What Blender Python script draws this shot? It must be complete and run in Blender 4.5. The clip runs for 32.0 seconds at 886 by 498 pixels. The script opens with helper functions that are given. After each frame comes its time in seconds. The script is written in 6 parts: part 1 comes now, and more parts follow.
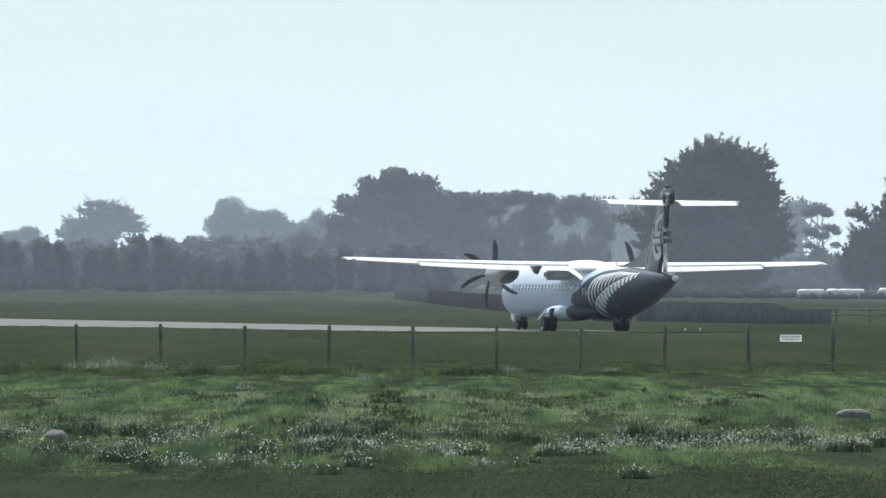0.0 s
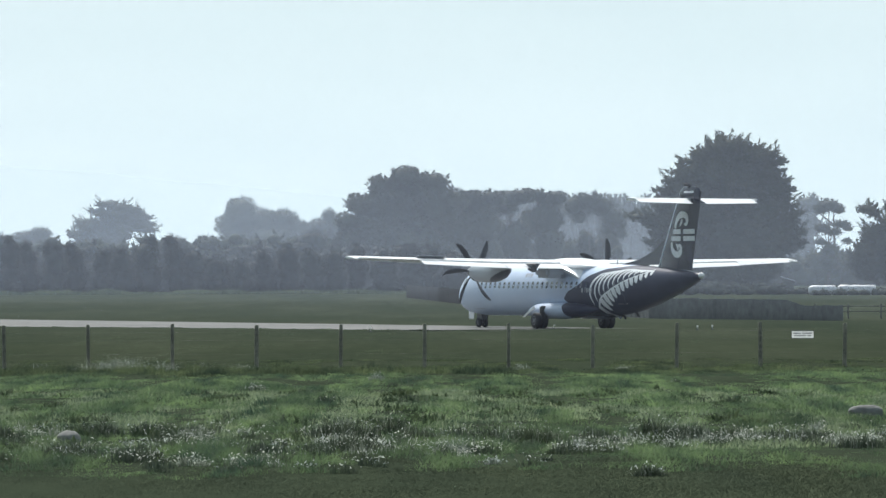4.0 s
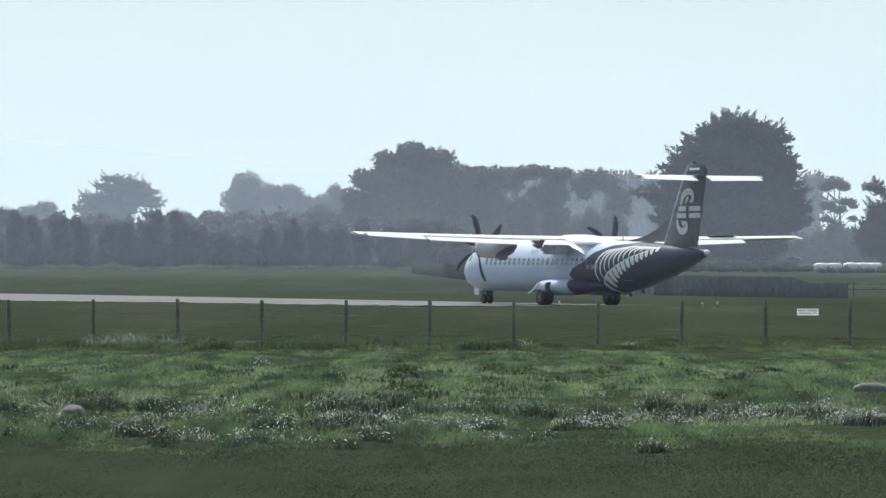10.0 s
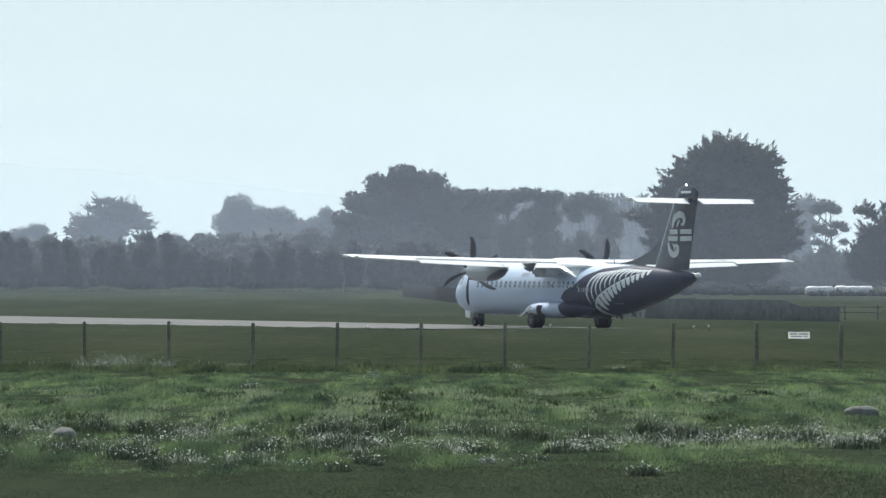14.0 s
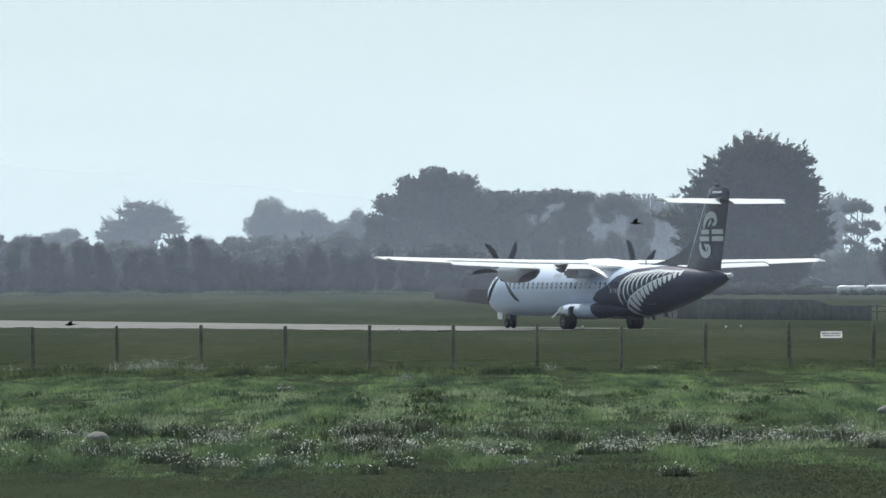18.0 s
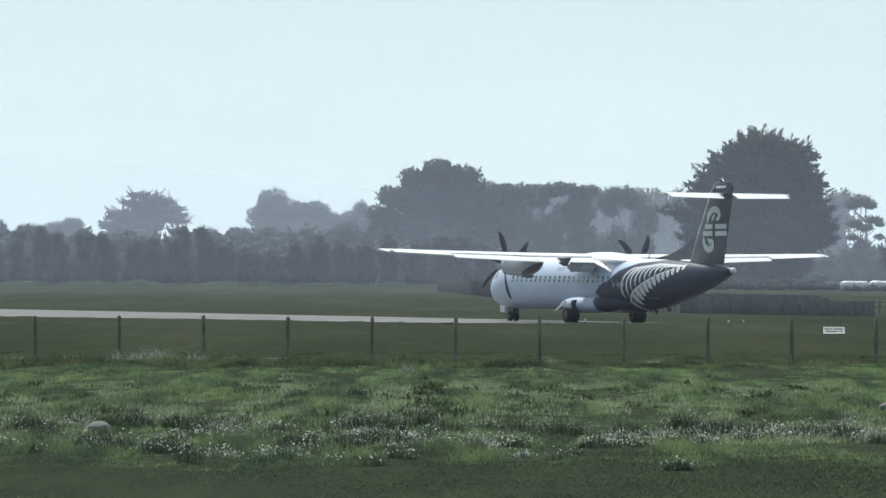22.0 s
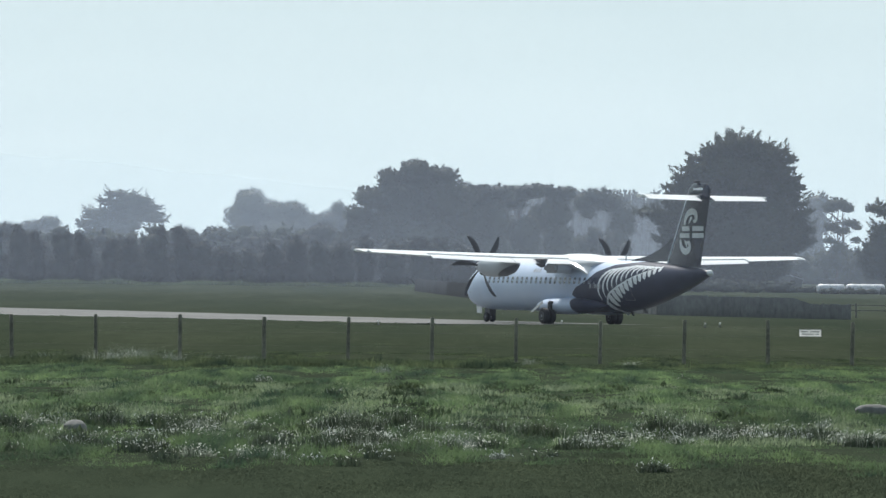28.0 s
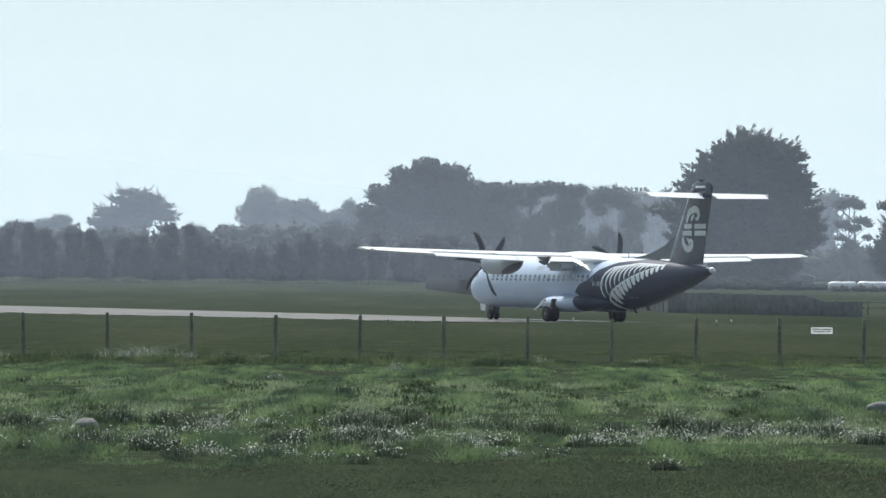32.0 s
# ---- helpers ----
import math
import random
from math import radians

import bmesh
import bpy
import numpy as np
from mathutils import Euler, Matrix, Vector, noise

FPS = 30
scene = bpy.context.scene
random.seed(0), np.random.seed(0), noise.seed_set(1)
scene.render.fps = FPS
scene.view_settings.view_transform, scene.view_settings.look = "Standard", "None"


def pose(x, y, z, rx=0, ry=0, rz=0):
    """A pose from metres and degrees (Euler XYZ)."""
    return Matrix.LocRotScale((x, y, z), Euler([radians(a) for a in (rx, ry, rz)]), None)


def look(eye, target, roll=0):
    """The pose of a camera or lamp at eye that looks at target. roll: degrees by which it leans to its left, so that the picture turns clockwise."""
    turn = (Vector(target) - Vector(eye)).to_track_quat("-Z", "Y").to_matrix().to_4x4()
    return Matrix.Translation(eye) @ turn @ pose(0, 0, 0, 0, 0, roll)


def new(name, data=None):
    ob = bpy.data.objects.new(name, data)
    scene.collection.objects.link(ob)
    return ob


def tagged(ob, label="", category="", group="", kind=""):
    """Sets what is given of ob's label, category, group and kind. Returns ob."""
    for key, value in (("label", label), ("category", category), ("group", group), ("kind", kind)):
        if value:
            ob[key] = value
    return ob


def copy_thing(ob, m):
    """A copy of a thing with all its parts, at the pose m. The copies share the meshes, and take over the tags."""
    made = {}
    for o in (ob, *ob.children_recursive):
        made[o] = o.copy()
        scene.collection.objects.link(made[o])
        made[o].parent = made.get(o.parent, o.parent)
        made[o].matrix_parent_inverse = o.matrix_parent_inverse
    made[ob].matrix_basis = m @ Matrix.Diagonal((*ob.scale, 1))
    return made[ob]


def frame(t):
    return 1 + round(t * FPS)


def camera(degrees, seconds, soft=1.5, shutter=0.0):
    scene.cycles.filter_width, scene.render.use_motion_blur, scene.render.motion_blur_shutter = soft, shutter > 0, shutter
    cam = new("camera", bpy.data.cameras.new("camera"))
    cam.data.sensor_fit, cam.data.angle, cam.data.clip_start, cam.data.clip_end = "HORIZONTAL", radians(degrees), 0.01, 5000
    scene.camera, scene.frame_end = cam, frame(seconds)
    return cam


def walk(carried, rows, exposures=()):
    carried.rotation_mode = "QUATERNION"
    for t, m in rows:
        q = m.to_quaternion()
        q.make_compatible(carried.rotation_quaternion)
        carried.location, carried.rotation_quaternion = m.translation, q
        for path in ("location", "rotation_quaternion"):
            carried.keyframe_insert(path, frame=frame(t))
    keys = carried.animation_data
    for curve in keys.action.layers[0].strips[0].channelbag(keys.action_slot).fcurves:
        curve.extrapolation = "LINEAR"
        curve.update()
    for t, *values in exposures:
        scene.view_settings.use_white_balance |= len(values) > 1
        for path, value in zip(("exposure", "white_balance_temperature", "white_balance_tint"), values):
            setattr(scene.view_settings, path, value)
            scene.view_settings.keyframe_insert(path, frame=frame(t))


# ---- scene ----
# A still camera on its feet, held by hand with a long lens.
EYE = 2.61
cam = camera(9.77, 32.0, soft=1.5)


def aim(yaw, pitch, roll):
    return pose(0, 0, EYE, 90 + pitch, 0, yaw) @ pose(0, 0, 0, 0, 0, roll)


walk(cam, [
    (0, aim(-0.266, 0.371, 0.141)), (0.5, aim(-0.277, 0.414, 0.038)), (1, aim(-0.169, 0.232, -0.181)),
    (1.5, aim(-0.154, 0.119, -0.358)), (2, aim(-0.332, 0.322, -0.577)), (2.5, aim(-0.180, 0.559, -0.332)),
    (4.5, aim(-0.159, 0.244, -0.177)), (5, aim(-0.287, 0.174, -0.185)), (5.5, aim(-0.335, 0.282, -0.074)),
    (6, aim(-0.398, 0.379, -0.144)), (6.5, aim(-0.444, 0.321, -0.098)), (7, aim(-0.231, 0.314, -0.082)),
    (7.5, aim(-0.055, 0.236, -0.071)), (8, aim(-0.054, 0.232, -0.060)), (8.5, aim(-0.023, 0.240, -0.192)),
    (9, aim(-0.180, 0.215, -0.263)), (9.5, aim(-0.128, 0.061, -0.029)), (10, aim(-0.080, 0.088, 0.047)),
    (10.5, aim(0.003, 0.048, 0.265)), (11, aim(-0.126, -0.064, 0.251)), (11.5, aim(-0.114, -0.039, 0.299)),
    (12, aim(-0.155, 0.030, 0.329)), (12.5, aim(-0.094, 0.194, 0.341)), (13, aim(0.000, 0.337, 0.254)),
    (13.5, aim(-0.146, 0.342, 0.125)), (15.5, aim(-0.197, 0.236, 0.101)), (16, aim(-0.113, 0.138, 0.174)),
    (16.5, aim(-0.049, 0.144, 0.129)), (17, aim(-0.025, 0.131, -0.114)), (17.5, aim(0.053, 0.225, -0.235)),
    (18, aim(0.174, 0.362, -0.289)), (18.5, aim(0.214, 0.437, -0.178)), (19, aim(0.185, 0.320, -0.126)),
    (19.5, aim(0.259, 0.285, -0.088)), (20, aim(0.390, 0.383, -0.222)), (20.5, aim(0.310, 0.448, -0.298)),
    (21, aim(0.290, 0.483, -0.293)), (21.5, aim(0.117, 0.362, -0.119)), (22, aim(0.210, 0.278, 0.186)),
    (22.5, aim(0.113, 0.277, 0.214)), (23, aim(0.121, 0.396, 0.087)), (23.5, aim(0.066, 0.422, 0.137)),
    (24, aim(0.046, 0.322, 0.069)), (24.5, aim(0.012, 0.222, 0.254)), (26.5, aim(0.033, 0.371, 0.292)),
    (27, aim(-0.006, 0.324, 0.442)), (27.5, aim(0.017, 0.248, 0.537)), (28, aim(-0.045, 0.286, 0.532)),
    (28.5, aim(-0.031, 0.310, 0.484)), (29, aim(-0.013, 0.306, 0.392)), (29.5, aim(-0.011, 0.218, 0.288)),
    (30, aim(0.082, 0.130, 0.450)), (30.5, aim(0.255, 0.088, 0.465)), (31, aim(0.153, 0.101, 0.415)),
    (31.5, aim(0.156, 0.182, 0.517)), (32, aim(0.081, 0.261, 0.476)),
], [(0.0, 0.06), (5.0, 0.05), (9.0, 0.03), (10.0, 0.04), (11.0, 0.12), (12.0, 0.18), (13.0, 0.01), (16.0, 0.03), (17.0, 0.04), (18.0, -0.03), (19.0, -0.06), (20.0, 0.0), (21.0, -0.07), (22.0, -0.01), (23.0, 0.0), (24.0, -0.04), (27.0, -0.05), (28.0, -0.06), (30.0, -0.06), (32.0, 0.05)])

# ---- light: a bright, thinly overcast sky with the sun behind cloud, ahead and high ----
SUN_AZIMUTH, SUN_HEIGHT = -14.0, 50.0


def make_world():
    world = bpy.data.worlds.new("sky")
    world.use_nodes = True
    nt = world.node_tree
    nt.nodes.clear()
    out = nt.nodes.new("ShaderNodeOutputWorld")
    back = nt.nodes.new("ShaderNodeBackground")
    sky = nt.nodes.new("ShaderNodeTexSky")
    sky.sky_type, sky.sun_disc = "NISHITA", False
    sky.sun_elevation, sky.sun_rotation = radians(SUN_HEIGHT), radians(SUN_AZIMUTH)
    sky.air_density, sky.dust_density, sky.ozone_density = 1.0, 2.5, 1.0
    dim = nt.nodes.new("ShaderNodeVectorMath")
    dim.operation = "SCALE"
    dim.inputs["Scale"].default_value = 0.09
    # veil of high cloud, slightly uneven
    coord = nt.nodes.new("ShaderNodeTexCoord")
    stretch = nt.nodes.new("ShaderNodeMapping")
    stretch.inputs["Scale"].default_value = (3.0, 3.0, 16.0)
    cloud = nt.nodes.new("ShaderNodeTexNoise")
    cloud.inputs["Scale"].default_value = 2.2
    cloud.inputs["Detail"].default_value = 5.0
    tone = nt.nodes.new("ShaderNodeValToRGB")
    tone.color_ramp.elements[0].position, tone.color_ramp.elements[1].position = 0.30, 0.72
    tone.color_ramp.elements[0].color = (0.67, 0.82, 0.850, 1)
    tone.color_ramp.elements[1].color = (0.745, 0.89, 0.915, 1)
    mix = nt.nodes.new("ShaderNodeMix")
    mix.data_type = "RGBA"
    # the veil is thick towards the sun and thins to open blue behind the camera
    split = nt.nodes.new("ShaderNodeSeparateXYZ")
    thin = nt.nodes.new("ShaderNodeMapRange")
    thin.inputs["From Min"].default_value, thin.inputs["From Max"].default_value = -1.0, 0.85
    thin.inputs["To Min"].default_value, thin.inputs["To Max"].default_value = 0.12, 0.97
    nt.links.new(coord.outputs["Generated"], split.inputs[0])
    nt.links.new(split.outputs["Y"], thin.inputs["Value"])
    nt.links.new(thin.outputs["Result"], mix.inputs["Factor"])
    nt.links.new(coord.outputs["Generated"], stretch.inputs["Vector"])
    nt.links.new(stretch.outputs["Vector"], cloud.inputs["Vector"])
    nt.links.new(cloud.outputs["Fac"], tone.inputs["Fac"])
    nt.links.new(sky.outputs["Color"], dim.inputs[0])
    nt.links.new(dim.outputs["Vector"], mix.inputs["A"])
    nt.links.new(tone.outputs["Color"], mix.inputs["B"])
    nt.links.new(mix.outputs["Result"], back.inputs["Color"])
    nt.links.new(back.outputs["Background"], out.inputs["Surface"])
    scene.world = world


make_world()
sun_data = bpy.data.lights.new("sun", "SUN")
sun_data.energy, sun_data.angle, sun_data.color = 4.8, radians(6), (1.0, 0.97, 0.93)
sun = new("sun", sun_data)
_a, _h = radians(SUN_AZIMUTH), radians(SUN_HEIGHT)
sun.matrix_basis = look((0, 0, 60), (-math.sin(_a) * math.cos(_h) * 10, -math.cos(_a) * math.cos(_h) * 10, 60 - math.sin(_h) * 10))


# ---- materials ----
def material(name, rough=0.6, metal=0.0, spec=0.5):
    m = bpy.data.materials.new(name)
    m.use_nodes = True
    b = m.node_tree.nodes["Principled BSDF"]
    b.inputs["Roughness"].default_value, b.inputs["Metallic"].default_value = rough, metal
    b.inputs["Specular IOR Level"].default_value = spec
    return m, m.node_tree, b


def ramp(nt, source, stops):
    r = nt.nodes.new("ShaderNodeValToRGB")
    while len(r.color_ramp.elements) < len(stops):
        r.color_ramp.elements.new(0.5)
    for e, (at, col) in zip(r.color_ramp.elements, stops):
        e.position, e.color = at, (*col, 1)
    nt.links.new(source, r.inputs["Fac"])
    return r.outputs["Color"]


def fuzz(nt, scale, detail=4.0, vector=None, rough=0.55):
    n = nt.nodes.new("ShaderNodeTexNoise")
    n.inputs["Scale"].default_value, n.inputs["Detail"].default_value = scale, detail
    n.inputs["Roughness"].default_value = rough
    if vector is None:
        vector = nt.nodes.new("ShaderNodeTexCoord").outputs["Object"]
    nt.links.new(vector, n.inputs["Vector"])
    return n.outputs["Fac"]


def blend(nt, factor, a, b, mode="MIX"):
    x = nt.nodes.new("ShaderNodeMix")
    x.data_type, x.blend_type = "RGBA", mode
    for key, v in (("Factor", factor), ("A", a), ("B", b)):
        if isinstance(v, (int, float)):
            x.inputs[key].default_value = v
        elif isinstance(v, tuple):
            x.inputs[key].default_value = (*v, 1)
        else:
            nt.links.new(v, x.inputs[key])
    return x.outputs["Result"]


def bump(nt, b, height, strength, distance):
    n = nt.nodes.new("ShaderNodeBump")
    n.inputs["Strength"].default_value, n.inputs["Distance"].default_value = strength, distance
    nt.links.new(height, n.inputs["Height"])
    nt.links.new(n.outputs["Normal"], b.inputs["Normal"])


def plain(name, colour, rough=0.6, metal=0.0, grain=12.0, vary=0.12, spec=0.5):
    """A worn, slightly uneven coat of one colour."""
    m, nt, b = material(name, rough, metal, spec)
    dark = tuple(c * (1 - vary) for c in colour)
    light = tuple(min(1, c * (1 + vary)) for c in colour)
    col = ramp(nt, fuzz(nt, grain), [(0.3, dark), (0.7, light)])
    stain = ramp(nt, fuzz(nt, grain * 0.13), [(0.35, (1 - vary,) * 3), (0.65, (1, 1, 1))])
    nt.links.new(blend(nt, 1.0, col, stain, "MULTIPLY"), b.inputs["Base Color"])
    return m


def leafy(name, dark, light, translucent=0.25, patch=0.25, swing=0.25, gloss=0.2, depth=1.0, apart=0.15, broadly=0.0):
    """Foliage or grass whose pieces differ one by one and in larger patches."""
    m, nt, b = material(name, 0.8, 0, gloss)
    geo = nt.nodes.new("ShaderNodeNewGeometry")
    col = ramp(nt, geo.outputs["Random Per Island"], [(0.0, dark), (1.0, light)])
    spread = nt.nodes.new("ShaderNodeMapping")
    spread.inputs["Scale"].default_value = (1.0, depth, 1.0)
    nt.links.new(nt.nodes.new("ShaderNodeTexCoord").outputs["Object"], spread.inputs["Vector"])
    tint = ramp(nt, fuzz(nt, patch, 3, spread.outputs["Vector"]), [(0.32, (1 - swing * 1.2, 1 - swing * 1.1, 1 - swing)), (0.68, (1 + swing * 0.7, 1 + swing * 0.55, 1.0))])
    col = blend(nt, 1.0, col, tint, "MULTIPLY")
    broad = ramp(nt, fuzz(nt, patch * 0.3, 3, spread.outputs["Vector"]), [(0.36, (1 - broadly, 1 - broadly * 0.9, 1 - broadly * 0.8)), (0.64, (1 + broadly * 0.5, 1 + broadly * 0.6, 1 + broadly * 0.3))])
    col = blend(nt, 1.0, col, broad, "MULTIPLY")
    each = ramp(nt, nt.nodes.new("ShaderNodeObjectInfo").outputs["Random"], [(0.0, (1 - apart,) * 3), (1.0, (1 + apart,) * 3)])
    col = blend(nt, 1.0, col, each, "MULTIPLY")
    nt.links.new(col, b.inputs["Base Color"])
    out = nt.nodes["Material Output"]
    tr = nt.nodes.new("ShaderNodeBsdfTranslucent")
    nt.links.new(col, tr.inputs["Color"])
    add = nt.nodes.new("ShaderNodeMixShader")
    add.inputs[0].default_value = translucent
    nt.links.new(b.outputs[0], add.inputs[1])
    nt.links.new(tr.outputs[0], add.inputs[2])
    nt.links.new(add.outputs[0], out.inputs["Surface"])
    return m


def ground_material():
    m, nt, b = material("meadow", 1.0, 0, 0.0)
    pos = nt.nodes.new("ShaderNodeTexCoord").outputs["Object"]
    rows = nt.nodes.new("ShaderNodeMapping")
    rows.inputs["Scale"].default_value = (1.0, 0.11, 1.0)
    nt.links.new(pos, rows.inputs["Vector"])
    drawn = rows.outputs["Vector"]
    near = ramp(nt, fuzz(nt, 0.7, 5, drawn), [(0.3, (0.030, 0.039, 0.027)), (0.7, (0.043, 0.055, 0.037))])
    far = ramp(nt, fuzz(nt, 0.11, 3, drawn), [(0.3, (0.031, 0.041, 0.028)), (0.5, (0.038, 0.047, 0.032)), (0.7, (0.049, 0.058, 0.040))])
    sep = nt.nodes.new("ShaderNodeSeparateXYZ")
    nt.links.new(pos, sep.inputs[0])
    span = nt.nodes.new("ShaderNodeMapRange")
    span.inputs["From Min"].default_value, span.inputs["From Max"].default_value = 148, 166
    nt.links.new(sep.outputs["Y"], span.inputs["Value"])
    col = blend(nt, span.outputs["Result"], near, far)
    tufts = ramp(nt, fuzz(nt, 1.6, 5, drawn, 0.65), [(0.3, (0.84, 0.86, 0.84)), (0.7, (1.14, 1.13, 1.10))])
    col = blend(nt, 1.0, col, tufts, "MULTIPLY")
    nt.links.new(col, b.inputs["Base Color"])
    bump(nt, b, fuzz(nt, 3.0, 4, drawn), 0.5, 0.05)
    return m


def asphalt_material():
    m, nt, b = material("worn_asphalt", 0.85, 0, 0.3)
    pos = nt.nodes.new("ShaderNodeTexCoord").outputs["Object"]
    col = ramp(nt, fuzz(nt, 0.10, 6, pos), [(0.3, (0.082, 0.086, 0.085)), (0.7, (0.138, 0.138, 0.132))])
    fine = ramp(nt, fuzz(nt, 30, 3, pos), [(0.2, (0.8, 0.8, 0.8)), (0.8, (1.12, 1.12, 1.12))])
    nt.links.new(blend(nt, 1.0, col, fine, "MULTIPLY"), b.inputs["Base Color"])
    bump(nt, b, fuzz(nt, 60, 3, pos), 0.4, 0.01)
    return m


def livery_material():
    """White nose and cabin tinted with blue shade, black tail, divided along a line that sweeps up and aft."""
    m, nt, b = material("livery_paint", 0.36, 0, 0.4)
    b.inputs["Coat Weight"].default_value, b.inputs["Coat Roughness"].default_value = 0.0, 0.2
    pos = nt.nodes.new("ShaderNodeTexCoord").outputs["Object"]
    sep = nt.nodes.new("ShaderNodeSeparateXYZ")
    nt.links.new(pos, sep.inputs[0])
    height = nt.nodes.new("ShaderNodeMath")
    height.operation, height.inputs[1].default_value = "DIVIDE", 4.0
    nt.links.new(sep.outputs["Z"], height.inputs[0])
    line = nt.nodes.new("ShaderNodeValToRGB")
    stops = [(0.10, 15.9), (0.16, 15.4), (0.25, 15.25), (0.34, 14.85), (0.40, 14.45), (0.50, 15.05), (0.585, 16.15), (0.70, 16.9), (0.80, 18.3), (0.86, 21.2)]
    while len(line.color_ramp.elements) < len(stops):
        line.color_ramp.elements.new(0.5)
    for e, (z, s) in zip(line.color_ramp.elements, stops):
        e.position, e.color = z, (s / 30, s / 30, s / 30, 1)
    nt.links.new(height.outputs[0], line.inputs["Fac"])
    aft = nt.nodes.new("ShaderNodeMath")
    aft.operation, aft.inputs[0].default_value = "SUBTRACT", 13.1
    nt.links.new(sep.outputs["X"], aft.inputs[1])
    scaled = nt.nodes.new("ShaderNodeMath")
    scaled.operation, scaled.inputs[1].default_value = "MULTIPLY", 1 / 30
    nt.links.new(aft.outputs[0], scaled.inputs[0])
    past = nt.nodes.new("ShaderNodeMath")
    past.operation = "GREATER_THAN"
    nt.links.new(scaled.outputs[0], past.inputs[0])
    nt.links.new(line.outputs["Color"], past.inputs[1])
    # the dim blue of the side turned from the sun is mixed into this white
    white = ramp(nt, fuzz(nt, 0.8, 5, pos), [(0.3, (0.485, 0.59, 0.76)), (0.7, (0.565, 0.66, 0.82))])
    black = ramp(nt, fuzz(nt, 1.4, 4, pos), [(0.3, (0.012, 0.016, 0.040)), (0.7, (0.021, 0.027, 0.060))])
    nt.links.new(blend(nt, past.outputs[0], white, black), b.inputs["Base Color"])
    nt.links.new(ramp(nt, past.outputs[0], [(0.2, (0.4, 0.4, 0.4)), (0.8, (0.13, 0.13, 0.13))]), b.inputs["Specular IOR Level"])
    return m


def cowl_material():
    """White pod paint turning near black over the lower rear."""
    m, nt, b = material("dark_ended_cowl", 0.35, 0, 0.4)
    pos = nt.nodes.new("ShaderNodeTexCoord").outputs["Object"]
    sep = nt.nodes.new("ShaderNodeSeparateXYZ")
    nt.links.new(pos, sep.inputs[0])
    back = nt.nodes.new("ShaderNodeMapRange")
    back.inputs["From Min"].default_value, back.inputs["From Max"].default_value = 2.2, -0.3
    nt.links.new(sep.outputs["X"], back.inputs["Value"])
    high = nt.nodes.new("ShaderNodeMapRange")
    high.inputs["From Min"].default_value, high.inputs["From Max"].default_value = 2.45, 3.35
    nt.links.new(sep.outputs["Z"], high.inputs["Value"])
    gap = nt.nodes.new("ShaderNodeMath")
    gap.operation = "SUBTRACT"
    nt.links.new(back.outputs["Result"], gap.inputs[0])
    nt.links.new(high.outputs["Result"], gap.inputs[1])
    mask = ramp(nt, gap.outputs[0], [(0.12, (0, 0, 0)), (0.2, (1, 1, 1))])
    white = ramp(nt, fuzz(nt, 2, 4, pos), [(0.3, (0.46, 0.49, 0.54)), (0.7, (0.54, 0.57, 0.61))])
    near_black = ramp(nt, fuzz(nt, 4, 4, pos), [(0.3, (0.022, 0.022, 0.026)), (0.7, (0.045, 0.045, 0.05))])
    nt.links.new(blend(nt, mask, white, near_black), b.inputs["Base Color"])
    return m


def haze_material(density, tint):
    """Tinted sheet in place of hazy air: mostly clear, scattering a little daylight; thinner with height."""
    m, nt, b = material("haze_sheet", 1.0, 0, 0)
    nt.nodes.remove(b)
    out = nt.nodes["Material Output"]
    pos = nt.nodes.new("ShaderNodeTexCoord").outputs["Object"]
    sep = nt.nodes.new("ShaderNodeSeparateXYZ")
    nt.links.new(pos, sep.inputs[0])
    fade = nt.nodes.new("ShaderNodeMapRange")
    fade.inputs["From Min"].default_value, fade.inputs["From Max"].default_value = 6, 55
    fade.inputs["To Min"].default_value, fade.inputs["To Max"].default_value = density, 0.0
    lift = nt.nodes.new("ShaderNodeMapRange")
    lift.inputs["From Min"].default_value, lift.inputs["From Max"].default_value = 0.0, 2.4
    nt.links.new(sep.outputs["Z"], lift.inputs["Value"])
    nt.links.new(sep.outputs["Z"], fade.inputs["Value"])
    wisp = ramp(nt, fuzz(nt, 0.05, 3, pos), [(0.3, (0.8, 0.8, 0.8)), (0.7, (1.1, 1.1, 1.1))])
    mul = nt.nodes.new("ShaderNodeMath")
    mul.operation = "MULTIPLY"
    nt.links.new(fade.outputs["Result"], mul.inputs[0])
    nt.links.new(wisp, mul.inputs[1])
    soft = nt.nodes.new("ShaderNodeMath")
    soft.operation = "MULTIPLY"
    nt.links.new(mul.outputs[0], soft.inputs[0])
    nt.links.new(lift.outputs["Result"], soft.inputs[1])
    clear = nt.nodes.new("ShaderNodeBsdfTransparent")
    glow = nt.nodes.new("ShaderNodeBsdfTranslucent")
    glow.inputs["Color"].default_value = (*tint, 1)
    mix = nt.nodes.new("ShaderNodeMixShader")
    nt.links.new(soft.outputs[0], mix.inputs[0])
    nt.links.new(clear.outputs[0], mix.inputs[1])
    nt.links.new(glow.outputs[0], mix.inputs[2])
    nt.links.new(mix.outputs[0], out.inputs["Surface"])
    return m


